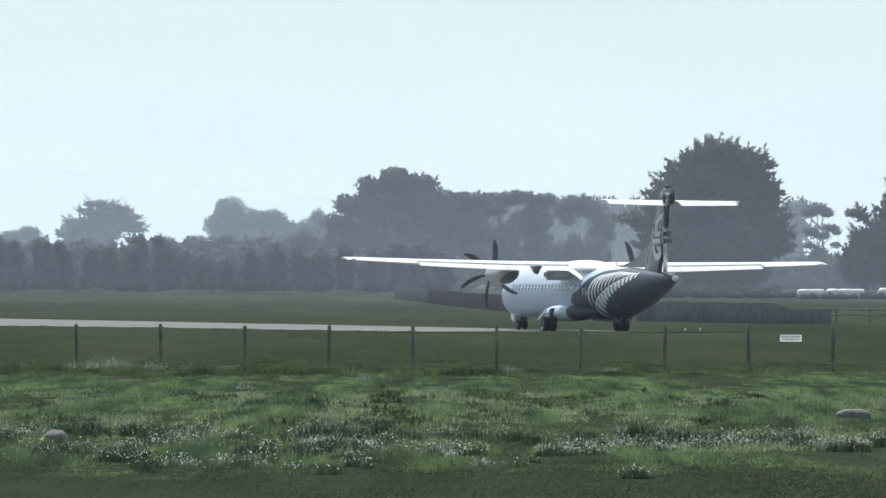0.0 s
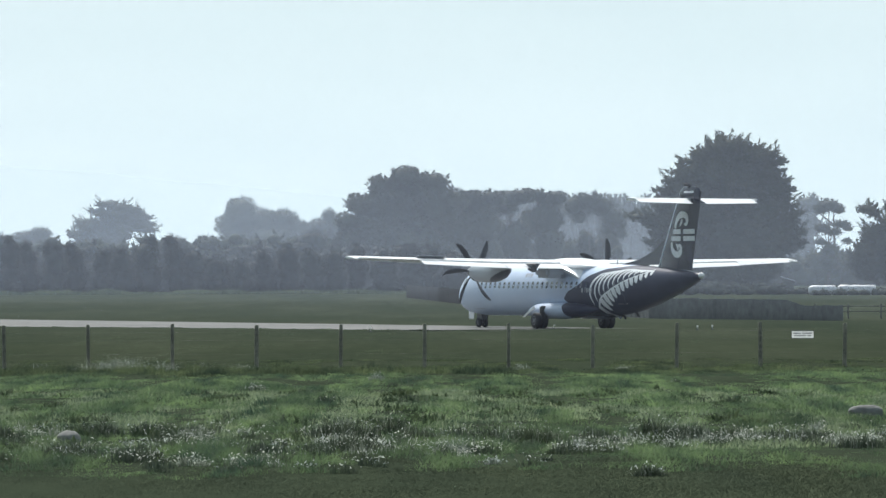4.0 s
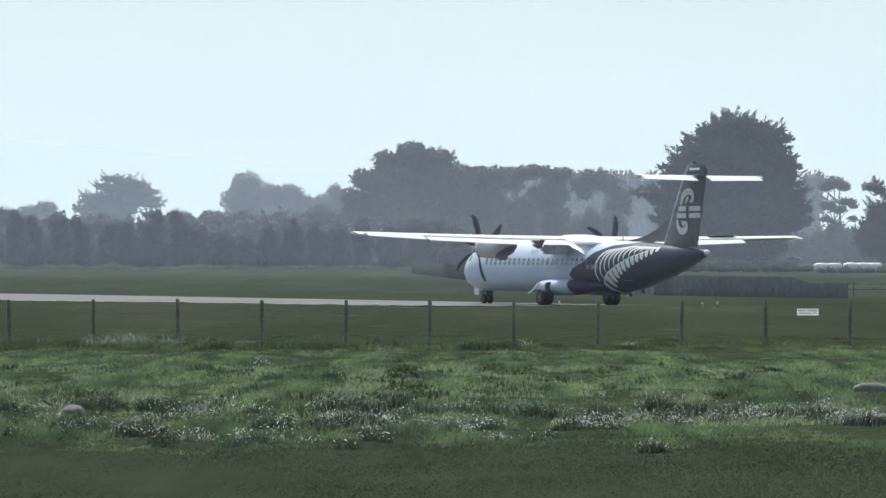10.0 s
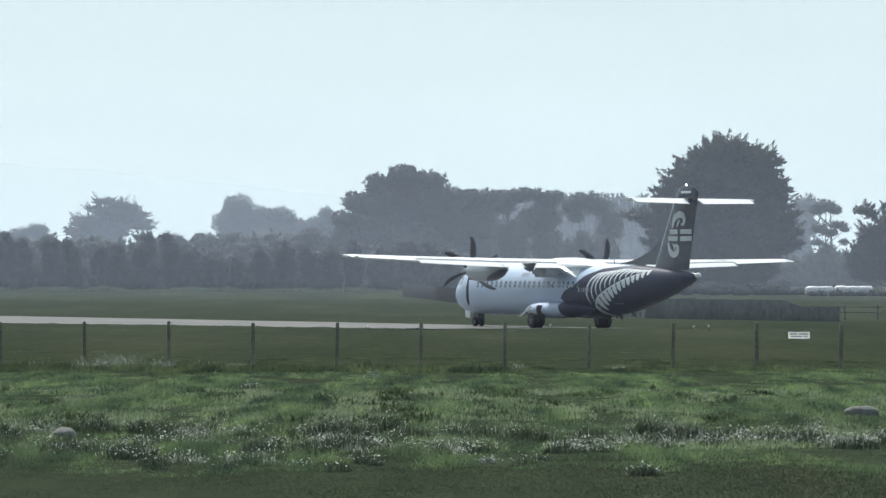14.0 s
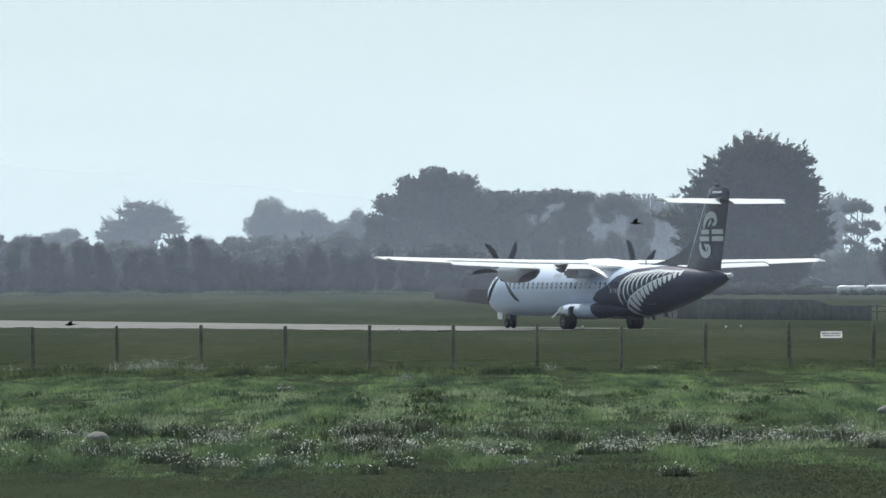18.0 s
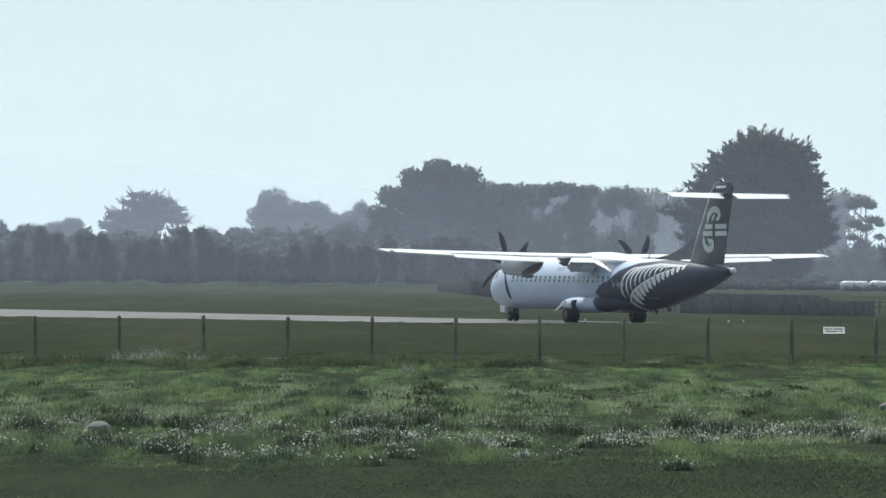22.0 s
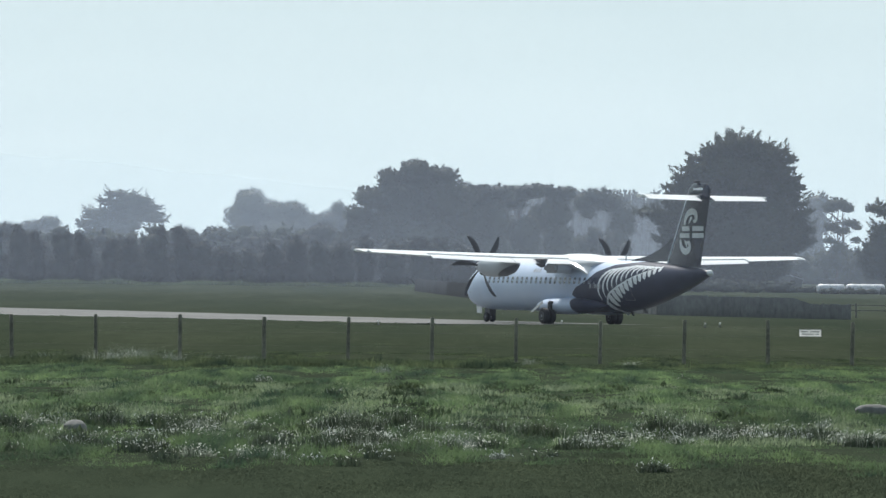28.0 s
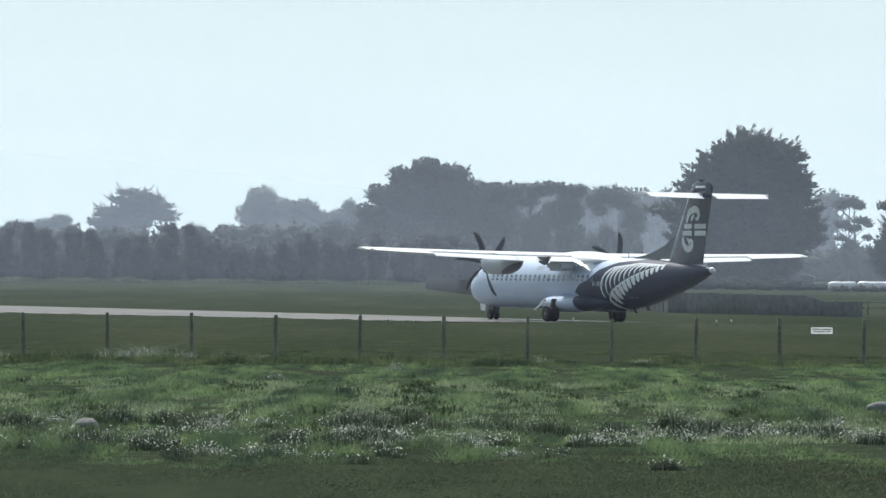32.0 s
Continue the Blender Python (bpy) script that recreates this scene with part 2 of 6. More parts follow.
MEADOW, ASPHALT, LIVERY = ground_material(), asphalt_material(), livery_material()
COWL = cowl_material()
WHITE = plain("white_paint", (0.86, 0.87, 0.88), 0.3, 0, 1.5, 0.03)
FINPAINT = plain("gloss_black_paint", (0.012, 0.018, 0.042), 0.2, 0, 1.5, 0.25, 0.45)
EDGE = plain("pale_edge_sheen", (0.36, 0.43, 0.50), 0.4, 0.2, 3, 0.15)
SILVER = plain("silver_graphic", (0.74, 0.77, 0.80), 0.35, 0, 3, 0.06)
GREY = plain("grey_fairing_paint", (0.30, 0.31, 0.33), 0.45, 0, 3, 0.12)
ROOT_SHADE = plain("grey_root_shade", (0.60, 0.62, 0.66), 0.55, 0, 3, 0.12)
HUB = plain("pale_wheel_hub", (0.24, 0.25, 0.26), 0.5, 0.2, 6, 0.15)
DARKGREY = plain("dark_grey_composite", (0.07, 0.072, 0.078), 0.5, 0, 4, 0.2)
METAL = plain("bare_metal", (0.55, 0.56, 0.58), 0.3, 0.9, 8, 0.1)
RUBBER = plain("tyre_rubber", (0.022, 0.022, 0.024), 0.8, 0, 9, 0.2)
BLADE = plain("blade_composite", (0.03, 0.032, 0.036), 0.4, 0, 8, 0.2)
GLASS = plain("dark_cabin_glass", (0.026, 0.042, 0.068), 0.08, 0, 4, 0.1, 0.8)
GASKET = plain("near_black", (0.03, 0.03, 0.03), 0.7, 0, 6, 0.3)
BARK = plain("rough_bark", (0.10, 0.085, 0.07), 0.9, 0, 3, 0.35)
POSTWOOD = plain("weathered_post_wood", (0.25, 0.245, 0.195), 0.9, 0, 14, 0.35)
WIRE = plain("galvanised_wire", (0.10, 0.10, 0.10), 0.7, 0.0, 20, 0.1)
INK = plain("faded_sign_ink", (0.33, 0.34, 0.35), 0.6, 0, 10, 0.2)
STONE = plain("pale_field_stone", (0.175, 0.18, 0.17), 0.85, 0, 7, 0.28)
WRAP = plain("white_silage_wrap", (0.66, 0.67, 0.69), 0.4, 0, 2, 0.16)
FEATHER = plain("dark_feather", (0.03, 0.028, 0.03), 0.95, 0, 30, 0.3, 0.05)
SHED = plain("dull_shed_boards", (0.16, 0.16, 0.15), 0.8, 0, 4, 0.2)
CYPRESS = leafy("cypress_foliage", (0.072, 0.080, 0.066), (0.098, 0.108, 0.090), 0.25, 0.13, 0.34)
PINE = leafy("pine_foliage", (0.068, 0.076, 0.066), (0.094, 0.104, 0.090), 0.25, 0.11, 0.36)
SHELTER = leafy("shelterbelt_foliage", (0.030, 0.034, 0.035), (0.046, 0.052, 0.050), 0.25, 0.17, 0.5, 0.2, 1.0, 0.5)
SCRUB = leafy("scrub_foliage", (0.070, 0.080, 0.066), (0.095, 0.106, 0.086), 0.35, 0.4, 0.2, 0.1)
PALING = plain("silvered_paling_boards", (0.145, 0.153, 0.148), 0.9, 0, 2.2, 0.22, 0.1)
STAINED = plain("dark_stained_boards", (0.036, 0.035, 0.030), 0.9, 0, 2.2, 0.22, 0.1)
GRASS = leafy("rank_grass", (0.114, 0.178, 0.107), (0.161, 0.235, 0.146), 0.50, 1.3, 0.55, 0.1, 0.10, 0.15, 0.30)
DULLGRASS = leafy("dull_far_grass", (0.088, 0.116, 0.080), (0.122, 0.158, 0.106), 0.45, 1.2, 0.5, 0.0, 0.14, 0.15, 0.25)
SHORT = leafy("low_grass", (0.062, 0.078, 0.054), (0.071, 0.089, 0.061), 0.6, 0.8, 0.14, 0.0, 0.10)
WEED = leafy("dock_leaves", (0.060, 0.090, 0.054), (0.098, 0.136, 0.080), 0.3, 0.6, 0.3, 0.1)
PALEGRASS = leafy("bleached_grass", (0.200, 0.270, 0.165), (0.300, 0.370, 0.250), 0.5, 0.6, 0.25, 0.1)
TUSSOCK = leafy("tussock_grass", (0.050, 0.070, 0.050), (0.104, 0.134, 0.100), 0.3, 0.7, 0.3)
FIELD = leafy("mown_field_grass", (0.078, 0.102, 0.072), (0.094, 0.120, 0.084), 0.5, 0.3, 0.25, 0.0, 0.12)
STRAW = leafy("bleached_tussock_blades", (0.062, 0.078, 0.060), (0.37, 0.42, 0.375), 0.4, 0.7, 0.2, 0.1)
SEED = leafy("pale_seed_heads", (0.46, 0.50, 0.48), (0.80, 0.84, 0.83), 0.45, 0.5)


def lamp_material(strength):
    m, nt, b = material("lit_beacon_lens", 0.3)
    b.inputs["Base Color"].default_value = (0.9, 0.92, 1.0, 1)
    b.inputs["Emission Color"].default_value = (0.92, 0.95, 1.0, 1)
    b.inputs["Emission Strength"].default_value = strength
    return m


LAMP = lamp_material(160.0)


def sign_material():
    """Thin white plastic sheet that lets the sun through from behind."""
    m, nt, b = material("white_sign_sheet", 0.45)
    col = ramp(nt, fuzz(nt, 9), [(0.3, (0.78, 0.79, 0.78)), (0.7, (0.86, 0.87, 0.86))])
    nt.links.new(col, b.inputs["Base Color"])
    tr = nt.nodes.new("ShaderNodeBsdfTranslucent")
    nt.links.new(col, tr.inputs["Color"])
    mix = nt.nodes.new("ShaderNodeMixShader")
    mix.inputs[0].default_value = 0.42
    nt.links.new(b.outputs[0], mix.inputs[1])
    nt.links.new(tr.outputs[0], mix.inputs[2])
    nt.links.new(mix.outputs[0], nt.nodes["Material Output"].inputs["Surface"])
    return m


SIGN = sign_material()


# ---- building helpers ----
def part(name, bm, mat, parent=None, label="", smooth=35):
    """Links a bmesh as one mesh object under a thing or a part."""
    me = bpy.data.meshes.new(name)
    bmesh.ops.recalc_face_normals(bm, faces=bm.faces)
    bm.to_mesh(me)
    bm.free()
    return link_mesh(name, me, mat, parent, label, smooth)


def link_mesh(name, me, mat, parent=None, label="", smooth=35):
    me.materials.append(mat)
    if smooth:
        me.polygons.foreach_set("use_smooth", [True] * len(me.polygons))
        me.set_sharp_from_angle(angle=radians(smooth))
    ob = new(name, me)
    if parent:
        ob.parent = parent
    if label:
        tagged(ob, label)
    return ob


def soup(name, verts, faces, mat, parent=None, label=""):
    """A mesh from arrays: verts (n, 3) and equal-sided faces (m, k)."""
    verts, faces = np.asarray(verts, np.float32), np.asarray(faces, np.int32)
    me = bpy.data.meshes.new(name)
    me.vertices.add(len(verts))
    me.vertices.foreach_set("co", verts.ravel())
    k = faces.shape[1]
    me.loops.add(faces.size)
    me.loops.foreach_set("vertex_index", faces.ravel())
    me.polygons.add(len(faces))
    me.polygons.foreach_set("loop_start", np.arange(0, faces.size, k, dtype=np.int32))
    me.update(calc_edges=True)
    me.validate()
    return link_mesh(name, me, mat, parent, label, 0)


def thing(name, label, category, group="", at=(0, 0, 0), turn=0, kind=""):
    ob = new(name)
    ob.empty_display_size = 0.3
    ob.matrix_basis = pose(*at, 0, 0, turn)
    return tagged(ob, label, category, group, kind)


def loft(rings, cap=True, bm=None):
    """A skin over closed rings of equal count."""
    bm = bm or bmesh.new()
    made = [[bm.verts.new(p) for p in ring] for ring in rings]
    n = len(made[0])
    for a, b in zip(made, made[1:]):
        for i in range(n):
            bm.faces.new((a[i], a[(i + 1) % n], b[(i + 1) % n], b[i]))
    if cap:
        bm.faces.new(made[0][::-1])
        bm.faces.new(made[-1])
    return bm


def box(x0, x1, y0, y1, z0, z1, bevel=0.0, bm=None):
    bm = bm or bmesh.new()
    res = bmesh.ops.create_cube(bm, size=1)
    for v in res["verts"]:
        v.co = Vector((x0 + (v.co.x + 0.5) * (x1 - x0), y0 + (v.co.y + 0.5) * (y1 - y0), z0 + (v.co.z + 0.5) * (z1 - z0)))
    if bevel:
        bmesh.ops.bevel(bm, geom=list({e for v in res["verts"] for e in v.link_edges}), offset=bevel, segments=2, affect="EDGES")
    return bm


def tube(a, b, ra, rb, n=8, bm=None):
    a, b = Vector(a), Vector(b)
    turn = (b - a).to_track_quat("Z", "Y").to_matrix()
    rings = [[p + turn @ Vector((math.cos(i * math.tau / n) * r, math.sin(i * math.tau / n) * r, 0)) for i in range(n)] for p, r in ((a, ra), (b, rb))]
    return loft(rings, True, bm)


# ---- the ground: one sheet, nearly flat, rising a little towards the woods ----
def rise(y):
    a = min(1.0, max(0.0, (y - 380) / 420))
    return 1.75 * a * a * (3 - 2 * a) + max(0.0, y - 800) * 0.0004


def bank(x, y):
    """The low grass bank beside the pavement, and the uneven paddock before the fence."""
    side = min(1.0, max(0.0, (x - 1.0) / 6.0)) * min(1.0, max(0.0, (46 - x) / 16))
    b = 0.18 * side * math.exp(-((y - 262) / 7.0) ** 2)
    rough = 0.5 - 0.5 * math.cos(math.tau * min(1.0, max(0.0, (y - 40) / 110)))
    rough *= min(1.0, max(0.15, (y - 70) / 14))
    return b + rough * (0.09 * noise.noise((x * 0.16, y * 0.10, 0.3)) + 0.07 * noise.noise((x * 0.55, y * 0.22, 4.3)) + 0.035 * noise.noise((x * 1.5, y * 0.7, 8.1)))


def ground_height(x, y):
    return rise(y) + bank(x, y)


def make_ground():
    ys = list(range(-400, 30, 40)) + [30 + 2.0 * i for i in range(0, 20)] + [70 + 0.5 * i for i in range(0, 176)] + [158 + 2.0 * i for i in range(0, 66)] + [292 + 12 * i for i in range(60)] + [1100, 1400, 1900, 2600, 3600, 4600]
    xs = sorted({-4600, -2600, -1400, -700, -400, -240, -150, -100, -70} | {-50 + 2 * i for i in range(51)} | {-18 + 0.5 * i for i in range(73)} | {70, 100, 150, 240, 400, 700, 1400, 2600, 4600})
    verts = [(x, y, ground_height(x, y)) for y in ys for x in xs]
    w = len(xs)
    faces = [(j * w + i, j * w + i + 1, (j + 1) * w + i + 1, (j + 1) * w + i) for j in range(len(ys) - 1) for i in range(w - 1)]
    ob = soup("ground", verts, faces, MEADOW)
    ob.data.polygons.foreach_set("use_smooth", [True] * len(ob.data.polygons))
    tagged(ob, "flat green airfield grass reaching to the woods", "ground", kind="structure")


make_ground()


def make_pavement():
    """The taxiway: far edge along the way the aircraft points, near edge drifting nearer on the far left."""
    far = [(-120.0, 541.0), (-80.0, 462.0), (-31.3, 366.5), (-20.1, 344.5), (-10.1, 324.0), (-1.1, 306.0), (7.0, 288.0), (10.5, 282.0), (12.5, 278.5)]
    near = [(-120.0, 446.0), (-80.0, 386.0), (-26.1, 305.7), (-17.4, 296.0), (-8.8, 284.7), (-1.0, 273.0), (5.5, 271.0), (10.0, 272.5), (12.5, 273.5)]
    verts, faces, cols = [], [], 6
    for (fx, fy), (nx, ny) in zip(far, near):
        for k in range(cols + 1):
            u = k / cols
            x, y = fx + (nx - fx) * u, fy + (ny - fy) * u
            verts.append((x, y, ground_height(x, y) + 0.02))
    for j in range(len(far) - 1):
        for k in range(cols):
            a = j * (cols + 1) + k
            faces.append((a, a + 1, a + cols + 2, a + cols + 1))
    tagged(soup("taxiway", verts, faces, ASPHALT), "pale worn asphalt taxiway crossing the grass", "taxiway", kind="structure")


make_pavement()


def make_haze():
    # upright blue-tinted sheets across the field stand in for hazy air
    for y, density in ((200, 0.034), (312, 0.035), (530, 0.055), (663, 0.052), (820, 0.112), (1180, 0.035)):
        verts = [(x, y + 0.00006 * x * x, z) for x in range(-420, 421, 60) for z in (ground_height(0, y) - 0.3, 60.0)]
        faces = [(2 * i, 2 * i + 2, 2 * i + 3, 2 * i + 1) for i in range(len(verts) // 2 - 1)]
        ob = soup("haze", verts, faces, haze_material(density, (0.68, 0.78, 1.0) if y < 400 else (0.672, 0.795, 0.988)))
        tagged(ob, "thin tinted sheets standing in for haze before the woods", "haze", kind="stuff")


make_haze()


def make_hills():
    """A low range of far hills, tinted pale and nearly clear in place of haze."""
    m, nt, b = material("hills_tinted_as_haze", 1.0, 0, 0)
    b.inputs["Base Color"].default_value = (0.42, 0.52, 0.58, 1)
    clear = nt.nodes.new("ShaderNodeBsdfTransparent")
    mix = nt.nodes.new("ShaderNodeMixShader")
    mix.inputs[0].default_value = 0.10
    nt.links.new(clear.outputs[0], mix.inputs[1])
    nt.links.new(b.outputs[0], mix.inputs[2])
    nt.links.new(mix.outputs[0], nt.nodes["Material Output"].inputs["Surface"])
    ridge = [(-1400, 40), (-900, 90), (-560, 104), (-400, 98), (-260, 88), (-130, 75), (0, 60), (110, 46), (260, 32), (520, 14), (900, 0)]
    verts, faces = [], []
    xs = np.linspace(-1400, 900, 116)
    for x in xs:
        top = float(np.interp(x, [p[0] for p in ridge], [p[1] for p in ridge])) + 4.0 * noise.noise((x * 0.012, 0.0, 3.0)) + 1.5 * noise.noise((x * 0.05, 0.0, 8.0))
        base = ground_height(0, 3700) - 2.0
        verts += [(x, 3700 + 400 * u, base + max(0.0, top) * math.sin(u * math.pi / 2)) for u in (0.0, 0.25, 0.5, 0.75, 1.0)]
    for i in range(len(xs) - 1):
        faces += [(5 * i + k, 5 * i + 5 + k, 5 * i + 6 + k, 5 * i + 1 + k) for k in range(4)]
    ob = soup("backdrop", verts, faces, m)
    ob.data.polygons.foreach_set("use_smooth", [True] * len(ob.data.polygons))
    tagged(ob, "faint low hills, tinted and thinned to look hazy", "hills", kind="structure")


make_hills()


# ---- the airliner: x forward from the main wheels, y to its left, z up; stations s are metres aft of the nose ----
def at_s(s, y, z):
    return Vector((13.1 - s, y, z))


FUSELAGE = [  # station, top, bottom, half width
    (0.0, 1.92, 1.64, 0.10), (0.10, 2.14, 1.42, 0.25), (0.35, 2.36, 1.20, 0.43), (0.8, 2.62, 0.98, 0.65), (1.4, 2.94, 0.82, 0.88),
    (2.0, 3.16, 0.76, 1.05), (2.8, 3.38, 0.70, 1.22), (3.8, 3.44, 0.675, 1.345), (6.0, 3.445, 0.675, 1.385), (9.0, 3.445, 0.675, 1.385),
    (12.0, 3.445, 0.675, 1.385), (15.0, 3.445, 0.675, 1.385), (17.0, 3.445, 0.69, 1.38), (18.5, 3.44, 0.73, 1.355), (20.3, 3.41, 0.92, 1.26),
    (22.0, 3.33, 1.26, 1.08), (23.5, 3.23, 1.62, 0.88), (24.8, 3.14, 1.96, 0.67), (25.9, 3.06, 2.27, 0.44), (26.7, 2.98, 2.55, 0.25), (27.1, 2.91, 2.68, 0.13), (27.2, 2.85, 2.76, 0.04)]


def hull(s):
    for a, b in zip(FUSELAGE, FUSELAGE[1:]):
        if a[0] <= s <= b[0]:
            u = (s - a[0]) / (b[0] - a[0])
            return [p + (q - p) * u for p, q in zip(a, b)][1:]
    return FUSELAGE[-1][1:]


def skin(s, z, side, proud=0.006):
    """The point on the hull's side at station s and height z."""
    top, bottom, half = hull(s)
    mid, hh = (top + bottom) / 2, (top - bottom) / 2
    k = max(0.0, 1 - ((z - mid) / hh) ** 2)
    return at_s(s, side * (half * math.sqrt(k) + proud), z + proud * (z - mid) / hh)


def airfoil(s, chord, y, z, thick, incidence=2.0, start=0.0, stop=1.0, n=9, vertical=False):
    """A ring of wing section from start to stop of the chord: top from front to back, then the underside."""
    def half(u):
        return thick * chord * 5 * (0.2969 * math.sqrt(max(u, 0)) - 0.1260 * u - 0.3516 * u * u + 0.2843 * u ** 3 - 0.1030 * u ** 4)
    us = [start + (stop - start) * (1 - math.cos(math.pi * i / n)) / 2 for i in range(n + 1)]
    camber = 0.0 if vertical else 0.02 * chord
    top = [(u, half(u) + camber * 4 * u * (1 - u)) for u in us]
    low = [(u, -half(u) + camber * 4 * u * (1 - u)) for u in reversed(us)]
    ring, c, sn = [], math.cos(radians(incidence)), math.sin(radians(incidence))
    for u, w in top + low:
        a, b = u * chord * c + w * sn, w * c - u * chord * sn
        ring.append(at_s(s + a, y + b, z) if vertical else at_s(s + a, y, z + b))
    return ring


def mirror(points, side):
    return [Vector((p.x, p.y * side, p.z)) for p in points]


def disc_ring(s, y, z, ry, rz, n=20):
    return [at_s(s, y + ry * math.cos(i * math.tau / n), z + rz * math.sin(i * math.tau / n)) for i in range(n)]


def strip(points, widths, side, proud=0.008):
    """A flat painted stroke on the hull along (s, z) points."""
    bm, rows = bmesh.new(), []
    for i, (p, w) in enumerate(zip(points, widths)):
        a, b = points[max(0, i - 1)], points[min(len(points) - 1, i + 1)]
        d = Vector((b[0] - a[0], b[1] - a[1])).normalized()
        n = Vector((-d.y, d.x)) * w / 2
        rows.append([bm.verts.new(skin(p[0] + n.x * k, p[1] + n.y * k, side, proud)) for k in (-1, 0, 1)])
    for a, b in zip(rows, rows[1:]):
        for k in (0, 1):
            bm.faces.new((a[k], a[k + 1], b[k + 1], b[k]))
    return bm


def merge(parts):
    bm = bmesh.new()
    for p in parts:
        me = bpy.data.meshes.new("tmp")
        p.to_mesh(me)
        p.free()
        bm.from_mesh(me)
        bpy.data.meshes.remove(me)
    return bm


def bezier(a, b, c, d, u):
    v = 1 - u
    return Vector(a) * v ** 3 + Vector(b) * 3 * u * v * v + Vector(c) * 3 * u * u * v + Vector(d) * u ** 3


def fern(side):
    strokes = []
    knots = [Vector(q) for q in ((17.8, 1.0), (18.58, 1.66), (19.70, 2.12), (20.95, 2.56), (23.2, 3.14))]

    def rib(s):
        for a, b in zip(knots, knots[1:]):
            if s <= b.x:
                return a.lerp(b, (s - a.x) / (b.x - a.x))
        return knots[-1]

    strokes.append(strip([rib(17.9 + 5.25 * i / 20) for i in range(21)], [0.13 - 0.0045 * i for i in range(21)], side, 0.012))
    # lower leaflets: short broad lobes with rounded ends, laid close along the rib
    for i in range(13):
        u = i / 12
        p, reach = rib(18.0 + 5.0 * u ** 0.92), 0.84 - 0.50 * u
        way = Vector((0.55, -0.74))
        pts = [p + way * reach * k / 6 for k in range(7)]
        strokes.append(strip(pts, [w * (0.40 - 0.20 * u) for w in (0.7, 1.0, 1.12, 1.1, 0.98, 0.72, 0.12)], side, 0.009 + 0.0003 * (i % 2)))
    # upper leaflets: long crescents that rise from the rib and sweep back under the roof line
    for i in range(12):
        a = 17.68 + 0.435 * i
        p = rib(a + 0.1) + Vector((-0.05, 0.08)) if i else Vector((17.65, 1.30))
        end = Vector((a + 1.12 - 0.04 * i, min(3.0 + 0.035 * i, hull(a)[0] - 0.24)))
        rise_z = end.y - p.y
        pts = [bezier(p, (p.x - 0.42 + 0.03 * i, p.y + rise_z * 0.5), (p.x + 0.15, p.y + rise_z * 0.95), end, k / 9) for k in range(10)]
        strokes.append(strip(pts, [w * (0.17 - 0.006 * i) for w in (0.25, 0.7, 0.95, 1.05, 1.05, 1.0, 0.9, 0.75, 0.5, 0.1)], side, 0.008))
    return merge(strokes)


def fin_mark(side):
    """The tail emblem as plain strokes: two bars and two curls."""
    bm = bmesh.new()

    def fin_y(s, z):
        chord = 3.65 - 0.34 * (z - 3.1)
        u = max(0.0, min(1.0, (s - (22.45 + 0.58 * (z - 3.1))) / chord))
        return side * (0.085 * chord * 5 * (0.2969 * math.sqrt(u) - 0.1260 * u - 0.3516 * u * u + 0.2843 * u ** 3 - 0.1030 * u ** 4) + 0.02)

    def stroke(pts, widths):
        rows = []
        for i, (p, w) in enumerate(zip(pts, widths)):
            a, b = pts[max(0, i - 1)], pts[min(len(pts) - 1, i + 1)]
            d = Vector((b[0] - a[0], b[1] - a[1])).normalized()
            rows.append([bm.verts.new(at_s(p[0] - d.y * w * k, fin_y(p[0] - d.y * w * k, p[1] + d.x * w * k), p[1] + d.x * w * k)) for k in (-0.5, 0.5)])
        for a, b in zip(rows, rows[1:]):
            bm.faces.new((a[0], a[1], b[1], b[0]))

    def curl(knots, widths):
        pts = []
        for k in range(len(knots) - 1):
            p0, p1, p2, p3 = (Vector(knots[max(0, min(len(knots) - 1, k + d))]) for d in (-1, 0, 1, 2))
            for u in (0, 0.33, 0.67):
                pts.append(0.5 * ((2 * p1) + (p2 - p0) * u + (2 * p0 - 5 * p1 + 4 * p2 - p3) * u * u + (3 * p1 - p0 - 3 * p2 + p3) * u ** 3))
        pts.append(Vector(knots[-1]))
        n = len(pts)
        stroke(pts, [widths[0] + (widths[1] - widths[0]) * math.sin(math.pi * min(1, ((i + 1) / (n + 1)) ** 0.75)) for i in range(n)])

    for z, lead in ((5.11, 24.33), (4.75, 24.14)):
        stroke([(lead + (25.10 - lead) * i / 3, z) for i in range(4)], [0.25] * 4)
        stroke([(25.36 + 0.35 * i, z) for i in range(4)], [0.25] * 4)
    curl([(24.56, 5.28), (24.70, 5.66), (24.98, 5.92), (25.36, 6.00), (25.66, 5.90), (25.74, 5.66), (25.60, 5.48), (25.44, 5.52)], (0.06, 0.34))
    curl([(24.20, 4.56), (24.28, 4.22), (24.52, 3.98), (24.82, 3.92), (25.06, 4.04), (25.12, 4.26), (24.98, 4.40), (24.80, 4.34)], (0.06, 0.34))
    stroke([(24.62, 4.50), (24.74, 4.40), (24.84, 4.26), (24.86, 4.12)], [0.05, 0.16, 0.17, 0.05])
    stroke([(25.02, 5.36), (25.10, 5.50), (25.22, 5.64), (25.30, 5.74)], [0.05, 0.15, 0.16, 0.05])
    return bm


